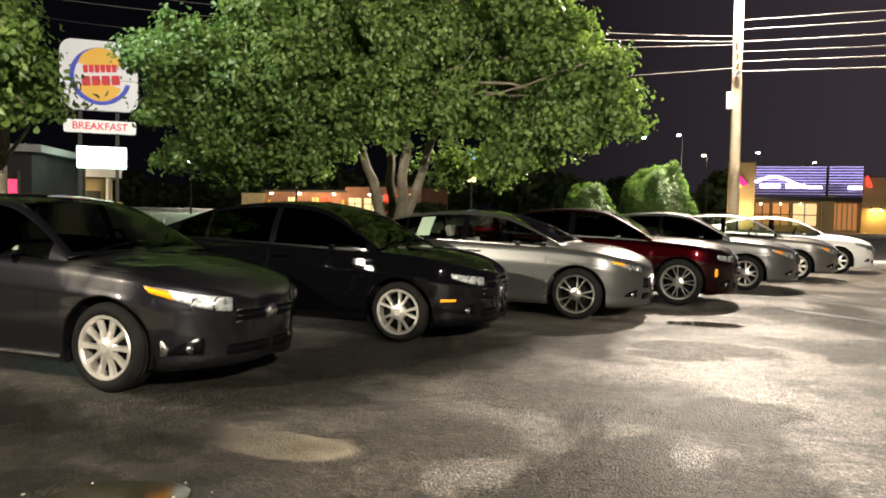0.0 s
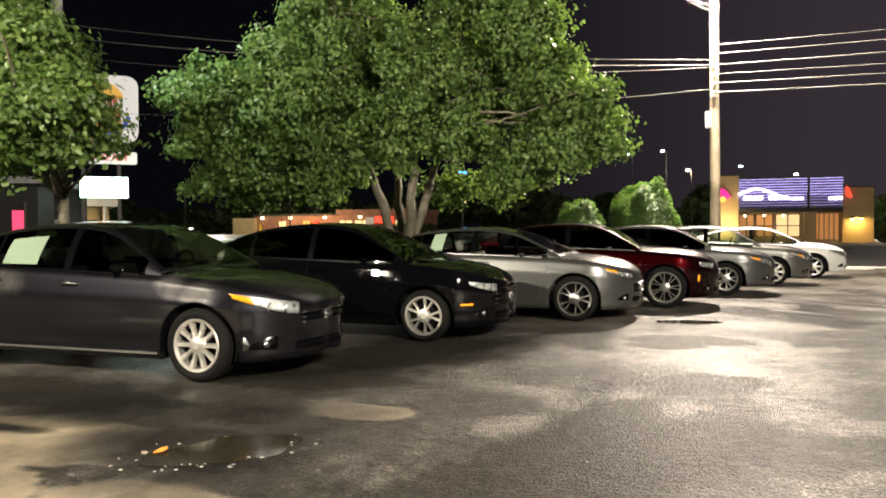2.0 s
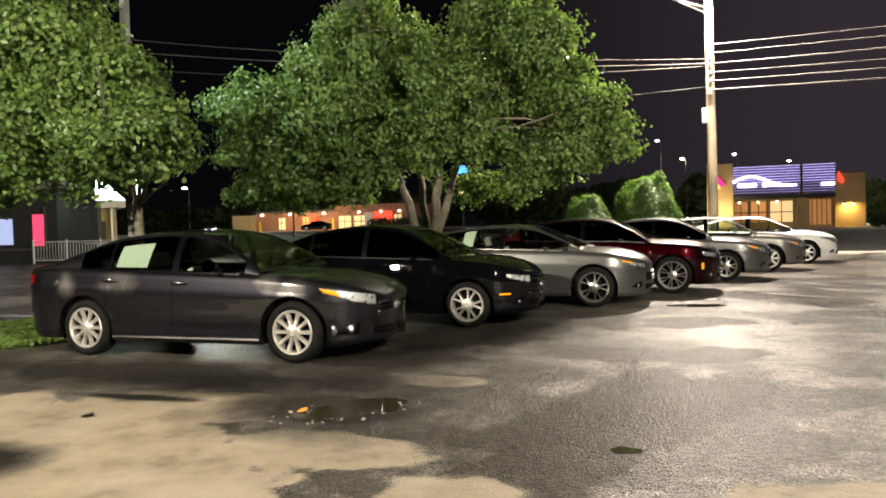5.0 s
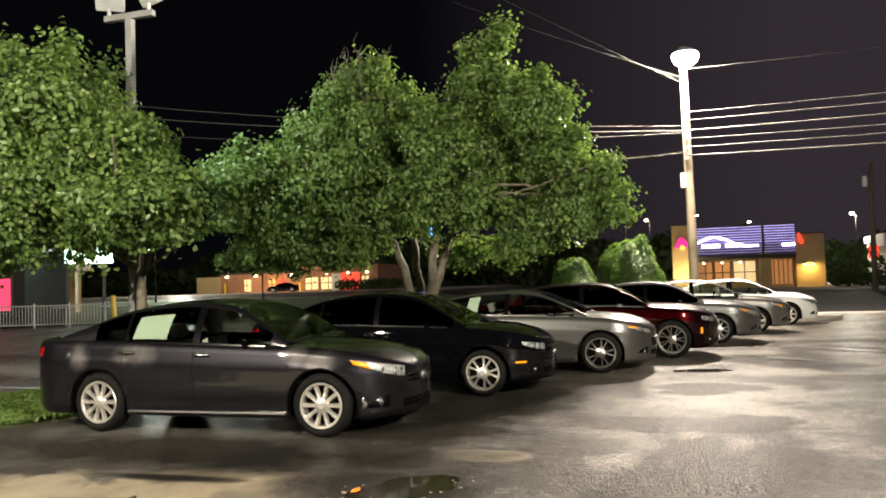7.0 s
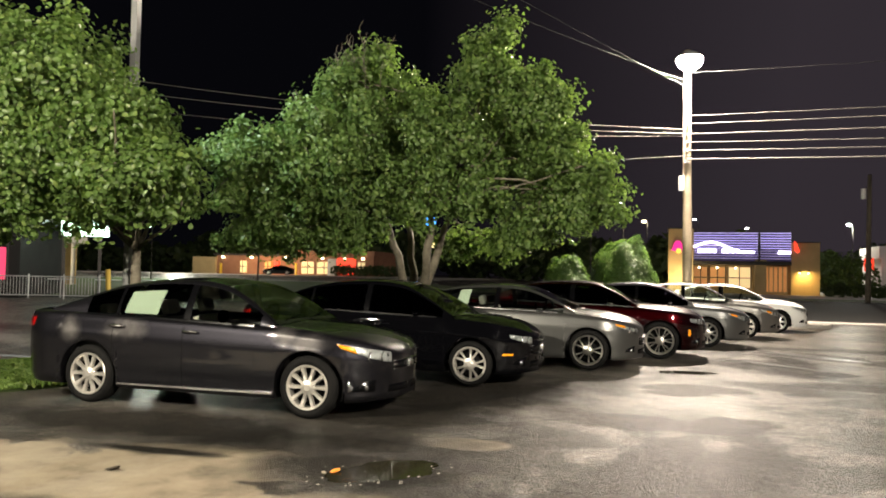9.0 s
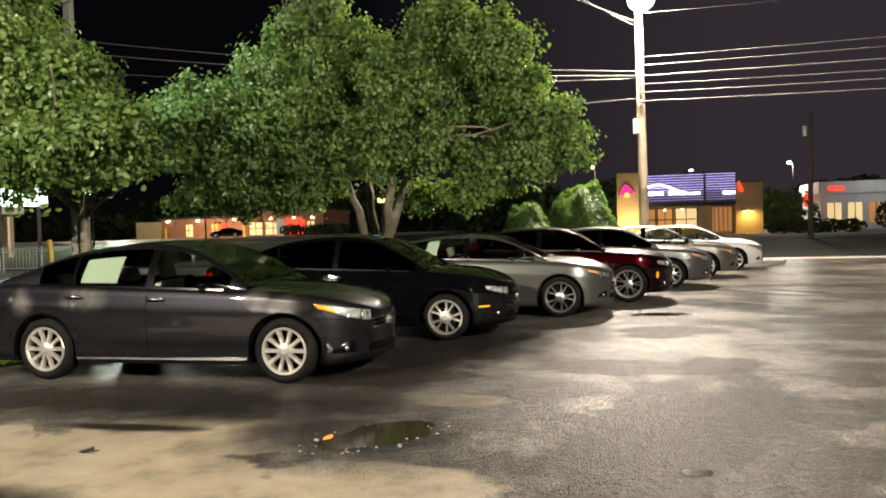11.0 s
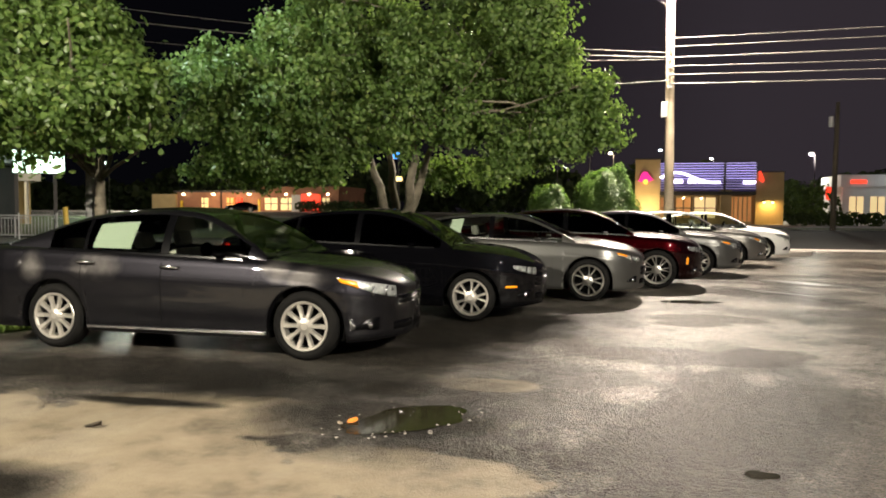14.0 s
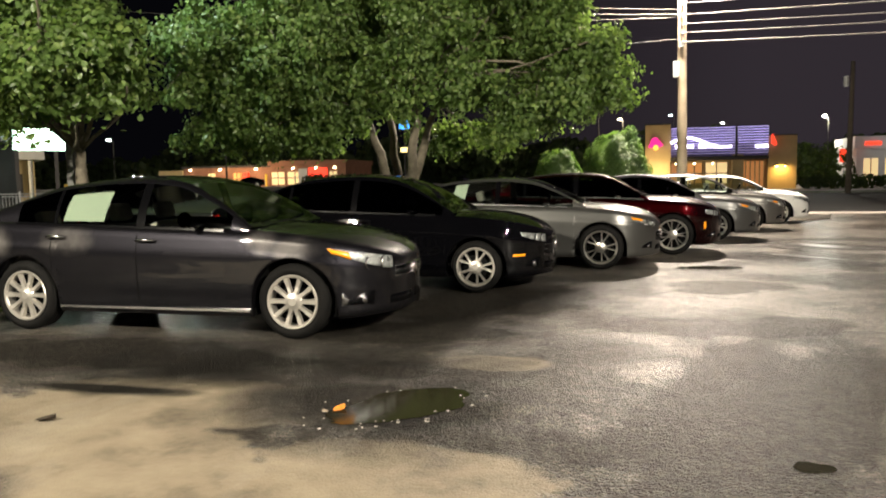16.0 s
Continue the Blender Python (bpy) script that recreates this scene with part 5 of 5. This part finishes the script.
def tall_sign():
    sign = new("pylon_sign")
    sign.matrix_basis = pose(-27.2, 28.0, 0, 0, 0, 42)
    tagged(sign, "tall lit pylon sign with round emblem above a blank board", "sign")
    for x in (-1.05, 0.75):
        part("post", box(x - 0.09, 0.05, 0.0, x + 0.09, 0.25, 6.4, 0.01), DARK_WALL, sign)
    k = 0.83
    face = part("emblem_panel", moved(slab(4.55 * k, 4.35 * k, 0.6, 0.4), Matrix.Translation((-0.12, 0, 8.12))), glow("sign_white", (0.62, 0.64, 0.66), 0.16), sign, "rounded white light box")
    m = Matrix.Translation((-0.06, -0.02, 8.08))
    part("emblem_ring", moved(disc(1.80 * k, 0.0, 80, 345, 1.52 * k), m), glow("sign_blue", (0.03, 0.05, 0.34), 0.3), face, "blue bow of the emblem")
    part("emblem_bun", moved(disc(1.36 * k, -0.004, 15, 165, 0.0), m @ Matrix.Translation((0, 0, 0.35))), glow("sign_amber", (0.62, 0.36, 0.05), 0.2), face, "amber upper half of the emblem")
    part("emblem_bun", moved(disc(1.30 * k, -0.004, 200, 340, 0.0), m @ Matrix.Translation((0, 0, -0.22))), glow("sign_amber_low", (0.62, 0.36, 0.05), 0.2), face, "amber lower half of the emblem")
    red = glow("sign_red", (0.45, 0.02, 0.03), 0.25)
    # two rows of red blocks across the emblem
    for z, n, w, h in ((0.40, 6, 2.0, 0.48), (-0.22, 4, 2.3, 0.60)):
        for i in range(n):
            x = (i + 0.5) / n - 0.5
            part("emblem_block", moved(slab(w / n * 0.84 * k, h * k, 0.06, 0.02), m @ Matrix.Rotation(radians(-5), 4, "Y") @ Matrix.Translation((x * w * k, -0.03, z))), red, face, "red block of the emblem")
    strip = part("strip_panel", moved(slab(3.5, 0.66, 0.12, 0.3), Matrix.Translation((-0.08, 0, 5.46))), glow("strip_white", (0.66, 0.68, 0.66), 0.3), sign, "white strip light box")
    words("BREAKFAST", 0.52, glow("strip_red", (0.50, 0.02, 0.05), 0.5), strip, pose(-0.08, -0.012, 5.46), "breakfast_lettering", 1.0, "red capital letters")
    part("message_board", moved(slab(2.4, 1.12, 0.04, 0.25), Matrix.Translation((0.0, 0, 3.85))), glow("board_white", (0.66, 1.0, 0.78), 4.0), sign, "blank greenish white glowing board")


tall_sign()

# ---- far restaurants ----
WINDOW_WARM = glow("lit_window_warm", (1.0, 0.42, 0.14), 0.16)
WINDOW_PALE = glow("lit_window_pale", (1.0, 0.70, 0.34), 0.5)
NEON = glow("violet_white_neon", (0.80, 0.72, 1.0), 4.5)
PINK = glow("pink_sign_glow", (0.72, 0.02, 0.24), 0.8)
RED_GLOW = glow("red_sign_glow", (0.95, 0.05, 0.02), 1.2)
SCONCE = glow("sconce_glow", (1.0, 0.65, 0.20), 12.0)


def violet_restaurant():
    r = new("restaurant")
    r.location = (0, 88, 0)
    tagged(r, "tan stucco restaurant with a violet-lit slatted screen and neon wave", "building")
    part("wall", box(3.1, 0.0, -0.1, 5.9, 9.0, 7.45), BRICK_TAN, r, "tan stucco tower")
    part("wall", box(16.4, 0.3, -0.1, 19.4, 14.0, 5.9), BRICK_TAN, r, "tan stucco side wing")
    part("wall", box(12.6, -0.1, -0.1, 13.8, 1.0, 3.9), BRICK_TAN, r, "tan stucco pier")
    part("wall", box(5.9, 3.0, -0.1, 16.4, 13.0, 6.6), BRICK_TAN, r, "tan main block")
    part("roof", box(5.9, -0.3, 3.35, 16.4, 3.0, 3.75), DARK_WALL, r, "dark canopy edge")
    part("cornice", box(3.0, -0.1, 7.45, 6.0, 9.0, 7.6), DARK_WALL, r)
    part("cornice", box(16.4, 0.2, 5.9, 19.5, 14.0, 6.02), DARK_WALL, r)
    glowv = glow("violet_wash", (0.12, 0.08, 0.40), 0.04)
    for x0, x1 in ((5.95, 12.9), (13.15, 16.4)):
        part("screen_back", box(x0, 0.25, 3.8, x1, 0.35, 7.05), glowv, r, "violet-lit panel behind slats")
        for k in range(11):
            z = 3.9 + k * 0.29
            part("slat", box(x0, -0.15, z, x1, 0.20, z + 0.14), SLAT, r, "dark violet horizontal slat")
            part("slat_light", box(x0, -0.05, z + 0.14, x1, 0.18, z + 0.20), glow("slat_light_glow", (0.62, 0.52, 1.0), 1.3 if k > 3 else 0.35), r, "thin violet white light line")
    part("screen_post", box(12.9, -0.1, 3.75, 13.15, 0.4, 7.1), DARK_WALL, r)
    wave = [(5.9 + 6.6 * t, -0.35, 5.35 + 0.55 * math.cos(math.pi * min(max((t - 0.28) / 0.55, -0.5), 1.0))) for t in np.linspace(0, 1, 40)]
    part("neon_wave", tube(wave, 0.13, 8), NEON, r, "glowing white neon wave", True)
    for k, w in enumerate((0.45, 0.5, 0.45, 0.5, 0.0, 0.45, 0.4, 0.35, 0.35)):
        if w:
            part("sign_bar", box(6.4 + k * 0.52, -0.35, 4.72, 6.4 + k * 0.52 + w * 0.85, -0.2, 5.12, 0.04), NEON, r, "glowing white sign shape")
    part("sign_bar", box(15.0, -0.35, 4.6, 16.3, -0.2, 4.95, 0.04), NEON, r, "glowing white sign shape")
    for x in (4.2, 16.9):
        bell = [(0, -0.2, 0.75), (0.35, -0.2, 0.62), (0.55, -0.2, 0.2), (0.75, -0.2, -0.25), (0.9, -0.2, -0.45), (0.0, -0.2, -0.6), (-0.9, -0.2, -0.2), (-0.6, -0.2, 0.1), (-0.35, -0.2, 0.55)]
        geo = bell + [(a, 0.05, c) for a, b, c in bell], [tuple(range(9)), tuple(range(17, 8, -1))] + [(i, i + 9, (i + 1) % 9 + 9, (i + 1) % 9) for i in range(9)]
        part("emblem", moved(geo, Matrix.Translation((x, 0.0, 5.35)) @ Matrix.Rotation(radians(-14), 4, "Y") @ Matrix.Diagonal((0.98 if x < 9 else 0.30, 1, 1.0 if x < 9 else 1.0, 1))), PINK if x < 9 else RED_GLOW, r, "pink glowing emblem shape" if x < 9 else "red glowing emblem edge")
    part("emblem_clapper", moved(turned([(0.0, -0.04), (0.26, -0.02), (0.30, 0.03)], 16), Matrix.Translation((4.25, -0.24, 4.88))), glow("amber_clapper_glow", (0.95, 0.55, 0.08), 0.9), r, "small amber disc under the pink emblem")
    for x0, x1, m in ((6.0, 7.6, WINDOW_WARM), (7.8, 9.6, WINDOW_WARM), (9.9, 12.4, WINDOW_PALE)):
        wnd = part("window", box(x0, 2.86, 0.7, x1, 2.95, 3.1), m, r, "warm lit shop window")
        part("window_frame", join(*[box(x0 + (x1 - x0) * k / 2 - 0.05, 2.78, 0.6, x0 + (x1 - x0) * k / 2 + 0.05, 2.86, 3.2) for k in range(3)], box(x0, 2.78, 1.8, x1, 2.86, 1.9)), DARK_WALL, wnd)
    for k in range(5):
        wnd = part("window", box(13.95 + k * 0.5, 2.86, 0.3, 14.3 + k * 0.5, 2.95, 3.2), WINDOW_WARM, r, "narrow warm lit window")
    for x in (17.3, 18.2):
        s = part("wall_lamp", box(x - 0.12, 0.0, 2.55, x + 0.12, 0.3, 2.8, 0.02), DARK_WALL, r)
        part("lamp_glass", box(x - 0.1, 0.02, 2.45, x + 0.1, 0.26, 2.55), SCONCE, s)
    for k in range(3):
        x = 6.6 + k * 2.0
        part("pendant_lamp", tube([(x, 1.2, 2.9), (x, 1.2, 3.1)], 0.12, 8), glow("pendant_glow", (1.0, 0.8, 0.5), 6.0), r)


violet_restaurant()
lamp("restaurant_wall_light", "AREA", (17.7, 87.6, 2.4), 90, (1.0, 0.62, 0.18), 1.2, (17.9, 88.6, 0.4))
# lamp added before the tower, without a fitting, to brighten its wall
lamp("tower_fill_light", "AREA", (4.4, 86.0, 1.2), 260, (1.0, 0.74, 0.38), 2.0, (4.4, 88.0, 4.0))


def brick_restaurant():
    r = new("restaurant")
    r.location = (0, 110, 1.0)
    tagged(r, "low brown brick restaurant with warm lit windows and a red front", "building")
    part("wall", box(-76.0, 0, -0.3, -71.5, 10, 2.9), BRICK_TAN, r, "tan end wall")
    part("wall", box(-71.5, 0.5, -0.3, -55.5, 12, 3.2), BRICK_RED, r, "brown brick wall")
    part("wall", box(-55.5, 0.0, -0.3, -42.5, 12, 3.4), BRICK_RED, r, "brown brick front wall")
    part("roof", box(-72.0, 0.2, 3.2, -55.3, 12.2, 3.5), DARK_WALL, r, "dark flat roof edge")
    part("roof", box(-55.8, -0.3, 3.4, -42.3, 12.2, 4.1), BRICK_RED, r, "brown roof band")
    for x, w, m in ((-66.6, 0.9, WINDOW_PALE), (-62.0, 1.2, WINDOW_WARM), (-60.2, 0.7, RED_GLOW), (-55.2, 2.2, WINDOW_PALE), (-52.4, 2.6, WINDOW_PALE), (-45.2, 1.2, WINDOW_PALE)):
        wnd = part("window", box(x, -0.16, 0.3, x + w, -0.04 if x > -55.6 else 0.45, 2.3), m, r, "warm lit window")
        part("window_frame", join(box(x + w / 2 - 0.06, -0.2, 0.3, x + w / 2 + 0.06, -0.16, 2.3), box(x, -0.2, 1.3, x + w, -0.16, 1.42)), DARK_WALL, wnd)
    part("red_panel", box(-48.8, -0.2, 0.2, -45.6, -0.05, 2.9), RED_GLOW, r, "red lit wall panel")
    part("pier", box(-50.4, -0.4, -0.2, -48.9, 0.0, 2.8), WHITE_WALL, r, "pale pier")
    part("bollard", box(-55.9, -1.2, -0.1, -55.6, -0.9, 2.0), material("yellow_paint", (0.75, 0.5, 0.04), 0.6), r, "yellow post")
    part("bollard", box(-70.4, -0.4, -0.1, -70.1, -0.1, 1.8), material("yellow_paint_b", (0.75, 0.5, 0.04), 0.6), r, "yellow post")
    for x in (-70.0, -64.5, -58.0, -51.5, -47.5, -44.3):
        part("wall_lamp", box(x - 0.15, -0.3, 2.75, x + 0.15, 0.2, 3.0, 0.02), glow("eave_lamp_glow", (1.0, 0.8, 0.5), 9.0), r)


brick_restaurant()
lamp("brick_front_light", "AREA", (-60.0, 104.0, 5.0), 700, (1.0, 0.66, 0.34), 6.0, (-60.0, 112.0, 1.5))

# pale building and red signs across the road
shop = new("shop")
shop.location = (28.2, 100, 0)
tagged(shop, "pale grey shop with a red sign far across the road", "building")
part("wall", box(0, 0, -0.1, 22, 10, 4.6), WHITE_WALL, shop, "pale shop wall")
part("roof", box(-0.3, -0.4, 4.6, 22.3, 10.2, 6.1), WHITE_WALL, shop, "pale flat roof band")
part("sign_bar", box(0.8, -0.6, 5.0, 2.6, -0.42, 5.45), RED_GLOW, shop, "red glowing sign")
for k in range(4):
    w = part("window", box(0.8 + k * 2.4, -0.06, 0.8, 2.4 + k * 2.4, 0.04, 3.4), WINDOW_WARM if k > 1 else WINDOW_PALE, shop, "lit shop window")
    part("window_frame", box(1.55 + k * 2.4, -0.1, 0.8, 1.65 + k * 2.4, -0.06, 3.4), DARK_WALL, w)
lamp("shop_light", "AREA", (34.0, 95.0, 6.5), 70, (0.9, 0.95, 1.0), 3.0, (34.0, 101.0, 3.0))
post_sign = new("roadside_sign")
post_sign.location = (26.6, 99, 0)
tagged(post_sign, "small red glowing sign on a post", "sign")
part("post", box(-0.08, 0, 0, 0.08, 0.16, 3.0), STEEL, post_sign)
part("panel", box(-0.5, -0.1, 3.0, 0.55, 0.2, 4.6, 0.05), RED_GLOW, post_sign)
blue = new("roadside_sign")
blue.location = (-17.4, 60, 0)
tagged(blue, "small blue lit sign on a tall post seen through leaves", "sign")
part("post", tube([(0, 0.1, 0), (0, 0.1, 6.2)], 0.07, 8), DARK_WALL, blue)
part("panel", box(-0.45, -0.1, 6.0, 0.45, 0.1, 6.7, 0.05), glow("blue_sign_glow", (0.05, 0.3, 1.0), 2.2), blue)
part("panel", box(-0.35, -0.1, 4.0, 0.35, 0.1, 4.4, 0.05), glow("amber_sign_glow", (1.0, 0.75, 0.3), 1.8), blue)


# ---- diner patio and dark building beside the drive ----
def patio():
    P0, P1 = Vector((-28.2, 23.0, 0)), Vector((-23.2, 24.45, 0))
    d = (P1 - P0).normalized()
    fence = new("patio_railing")
    fence.location = P0
    tagged(fence, "grey metal patio railing with upright bars", "fence")
    n = 3
    for k in range(n + 1):
        p = d * ((P1 - P0).length * k / n)
        part("post", tube([p, p + Vector((0, 0, 1.22))], 0.045, 8), STEEL, fence)
    for z in (0.18, 1.1):
        part("rail", tube([Vector((0, 0, z)), d * (P1 - P0).length + Vector((0, 0, z))], 0.03, 6), STEEL, fence)
    for k in range(34):
        p = d * ((P1 - P0).length * (k + 0.5) / 34)
        part("bar", tube([p + Vector((0, 0, 0.18)), p + Vector((0, 0, 1.1))], 0.014, 5), STEEL, fence)
    for x, y in ((-26.2, 25.2), (-23.8, 25.8), (-21.8, 26.4)):
        t = new("patio_table")
        t.location = (x, y, 0)
        tagged(t, "round pale metal patio table", "table", "patio tables")
        part("tabletop", moved(turned([(0, 0.0), (0.62, 0.0), (0.64, 0.02), (0.62, 0.04), (0.0, 0.04)], 24), Matrix.Translation((0, 0, 0.98)) @ Matrix.Rotation(radians(-90), 4, "X")), STEEL, t)
        part("pedestal", tube([(0, 0, 0), (0, 0, 0.98)], 0.05, 8), STEEL, t)
    b = new("bollard")
    b.location = (-23.0, 24.9, 0)
    tagged(b, "yellow leaning guard post by the patio", "bollard")
    part("post", tube([(0, 0, -0.05), (-0.05, 0, 0.7), (-0.10, 0, 1.5)], 0.12, 10), material("yellow_guard", (0.6, 0.42, 0.08), 0.6), b, smooth=True)
    h = new("dark_building")
    h.location = (-28.85, 23.05, 0)
    h.rotation_euler = (0, 0, radians(30))
    tagged(h, "dark low restaurant building with a glowing pink red window panel", "building")
    part("wall", box(-14, 0, -0.1, 1.6, 9, 3.8), grained("black_cladding", (0.004, 0.004, 0.004), (0.010, 0.0098, 0.0095), 0.8, 0.85, 0.2), h, "dark wall")
    part("roof", box(-14.5, -0.6, 3.8, 2.2, 9.4, 4.15), POLE_STEEL, h, "grey roof edge")
    part("lit_panel", box(0.45, -0.08, 0.9, 1.0, 0.0, 2.5), glow("pink_panel_glow", (0.95, 0.06, 0.16), 0.6), h, "glowing pink red panel")
    part("window", box(-2.6, -0.08, 1.0, -0.5, 0.0, 2.3), glow("cool_window_glow", (0.45, 0.55, 1.0), 0.35), h, "cool lit window")
    part("frame", join(box(-2.3, -0.14, 0.7, 1.1, -0.08, 0.8), box(1.0, -0.14, 0.7, 1.1, -0.08, 2.9)), DARK_WALL, h)


patio()

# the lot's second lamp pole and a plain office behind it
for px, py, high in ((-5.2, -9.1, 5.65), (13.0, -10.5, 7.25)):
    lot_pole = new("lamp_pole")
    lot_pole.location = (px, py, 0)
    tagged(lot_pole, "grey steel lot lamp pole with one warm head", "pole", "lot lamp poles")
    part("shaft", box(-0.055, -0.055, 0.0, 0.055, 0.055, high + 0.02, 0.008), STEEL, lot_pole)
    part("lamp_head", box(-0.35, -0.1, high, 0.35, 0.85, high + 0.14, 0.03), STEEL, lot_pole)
office = new("sales_office")
office.location = (-4, -19, 0)
tagged(office, "plain pale lot office behind the parking lot", "building")
part("wall", box(-10, -8, -0.1, 12, 0, 4.2), WHITE_WALL, office)
part("roof", box(-10.4, -8.4, 4.2, 12.4, 0.5, 4.6), DARK_WALL, office)


# lit low building with pale columns beyond the pylon sign
hall = new("pillared_building")
hall.matrix_basis = pose(-48.5, 42.5, 0, 0, 0, 48)
tagged(hall, "low tan building with pale columns, lit under its eaves", "building")
part("wall", box(-7, 0, -0.1, 6, 8, 3.6), BRICK_TAN, hall, "tan wall")
part("roof", box(-7.6, -1.4, 3.6, 6.6, 8.4, 4.7), WHITE_WALL, hall, "pale roof edge")
for k in range(7):
    part("column", tube([(-6.4 + k * 2.0, -1.0, -0.1), (-6.4 + k * 2.0, -1.0, 3.62)], 0.16, 10), WHITE_WALL, hall, smooth=True)
for k in range(6):
    part("window", box(-6.0 + k * 2.0, -0.06, 0.7, -4.9 + k * 2.0, 0.04, 2.5), DARK_WALL, hall, "dark window")
# lamp added out in front of the columns, without a fitting, to brighten them
lamp("hall_fill_light", "AREA", (-47.0, 38.5, 4.6), 700, (1.0, 0.80, 0.50), 2.0, (-48.5, 42.5, 1.5))

# ---- dark far trees and hedges ----
def far_trees(name, label, spots, seed, mat=LEAF_FAR, leaf=0.45):
    rng = np.random.default_rng(seed)
    cs, ns = [], []
    for x, y, r, h, k in spots:
        d = rng.normal(0, 1, (k, 3))
        d /= np.linalg.norm(d, axis=1)[:, None]
        lump = np.array([noise.noise(Vector(v) * 2.2 + Vector((x, y, 0))) for v in d]) * 0.45 + 1
        p = d * np.array((r, r, h * 0.5)) * (lump * rng.uniform(0.6, 1.0, k) ** 0.5)[:, None] + np.array((x, y, rise(x, y) + h * 0.52))
        cs.append(p)
        ns.append(d)
    ob = new(name, leaf_mesh(name, np.concatenate(cs), np.concatenate(ns), leaf, mat, seed))
    tagged(ob, label, "trees", kind="stuff")


rng = np.random.default_rng(77)
spots = [(x + rng.uniform(-2, 2), 128 + rng.uniform(-4, 10) + 0.1 * abs(x), rng.uniform(4, 7), rng.uniform(5, 9), 520) for x in np.linspace(-150, 110, 40)]
far_trees("far_woods", "dark woods in the night distance", spots, 78, leaf=1.5)
far_trees("hedge", "dark clipped hedge in front of the brick restaurant", [(x, 100, 1.4, 1.6, 160) for x in np.linspace(-44, -36, 6)] + [(x, 82, 1.3, 1.4, 160) for x in np.linspace(20, 27, 5)] + [(22.0, 92, 2.4, 5.0, 500), (25.0, 96, 2.2, 4.4, 400), (33.5, 92, 1.2, 3.2, 260)], 79)


def dark_car(x, y, z, turn):
    c = sizes(name="dark_saloon", at=(x, y), turn=turn, paint=BLACK, label="dark car parked far off by the brick restaurant", glass=GLASS_DARK, screen=GLASS_DARK, cloth=SEAT_DARK)
    ob = make_car(c)
    ob.location.z = z


dark_car(-55.5, 100.0, rise(-55, 100) + 0.012, 200)
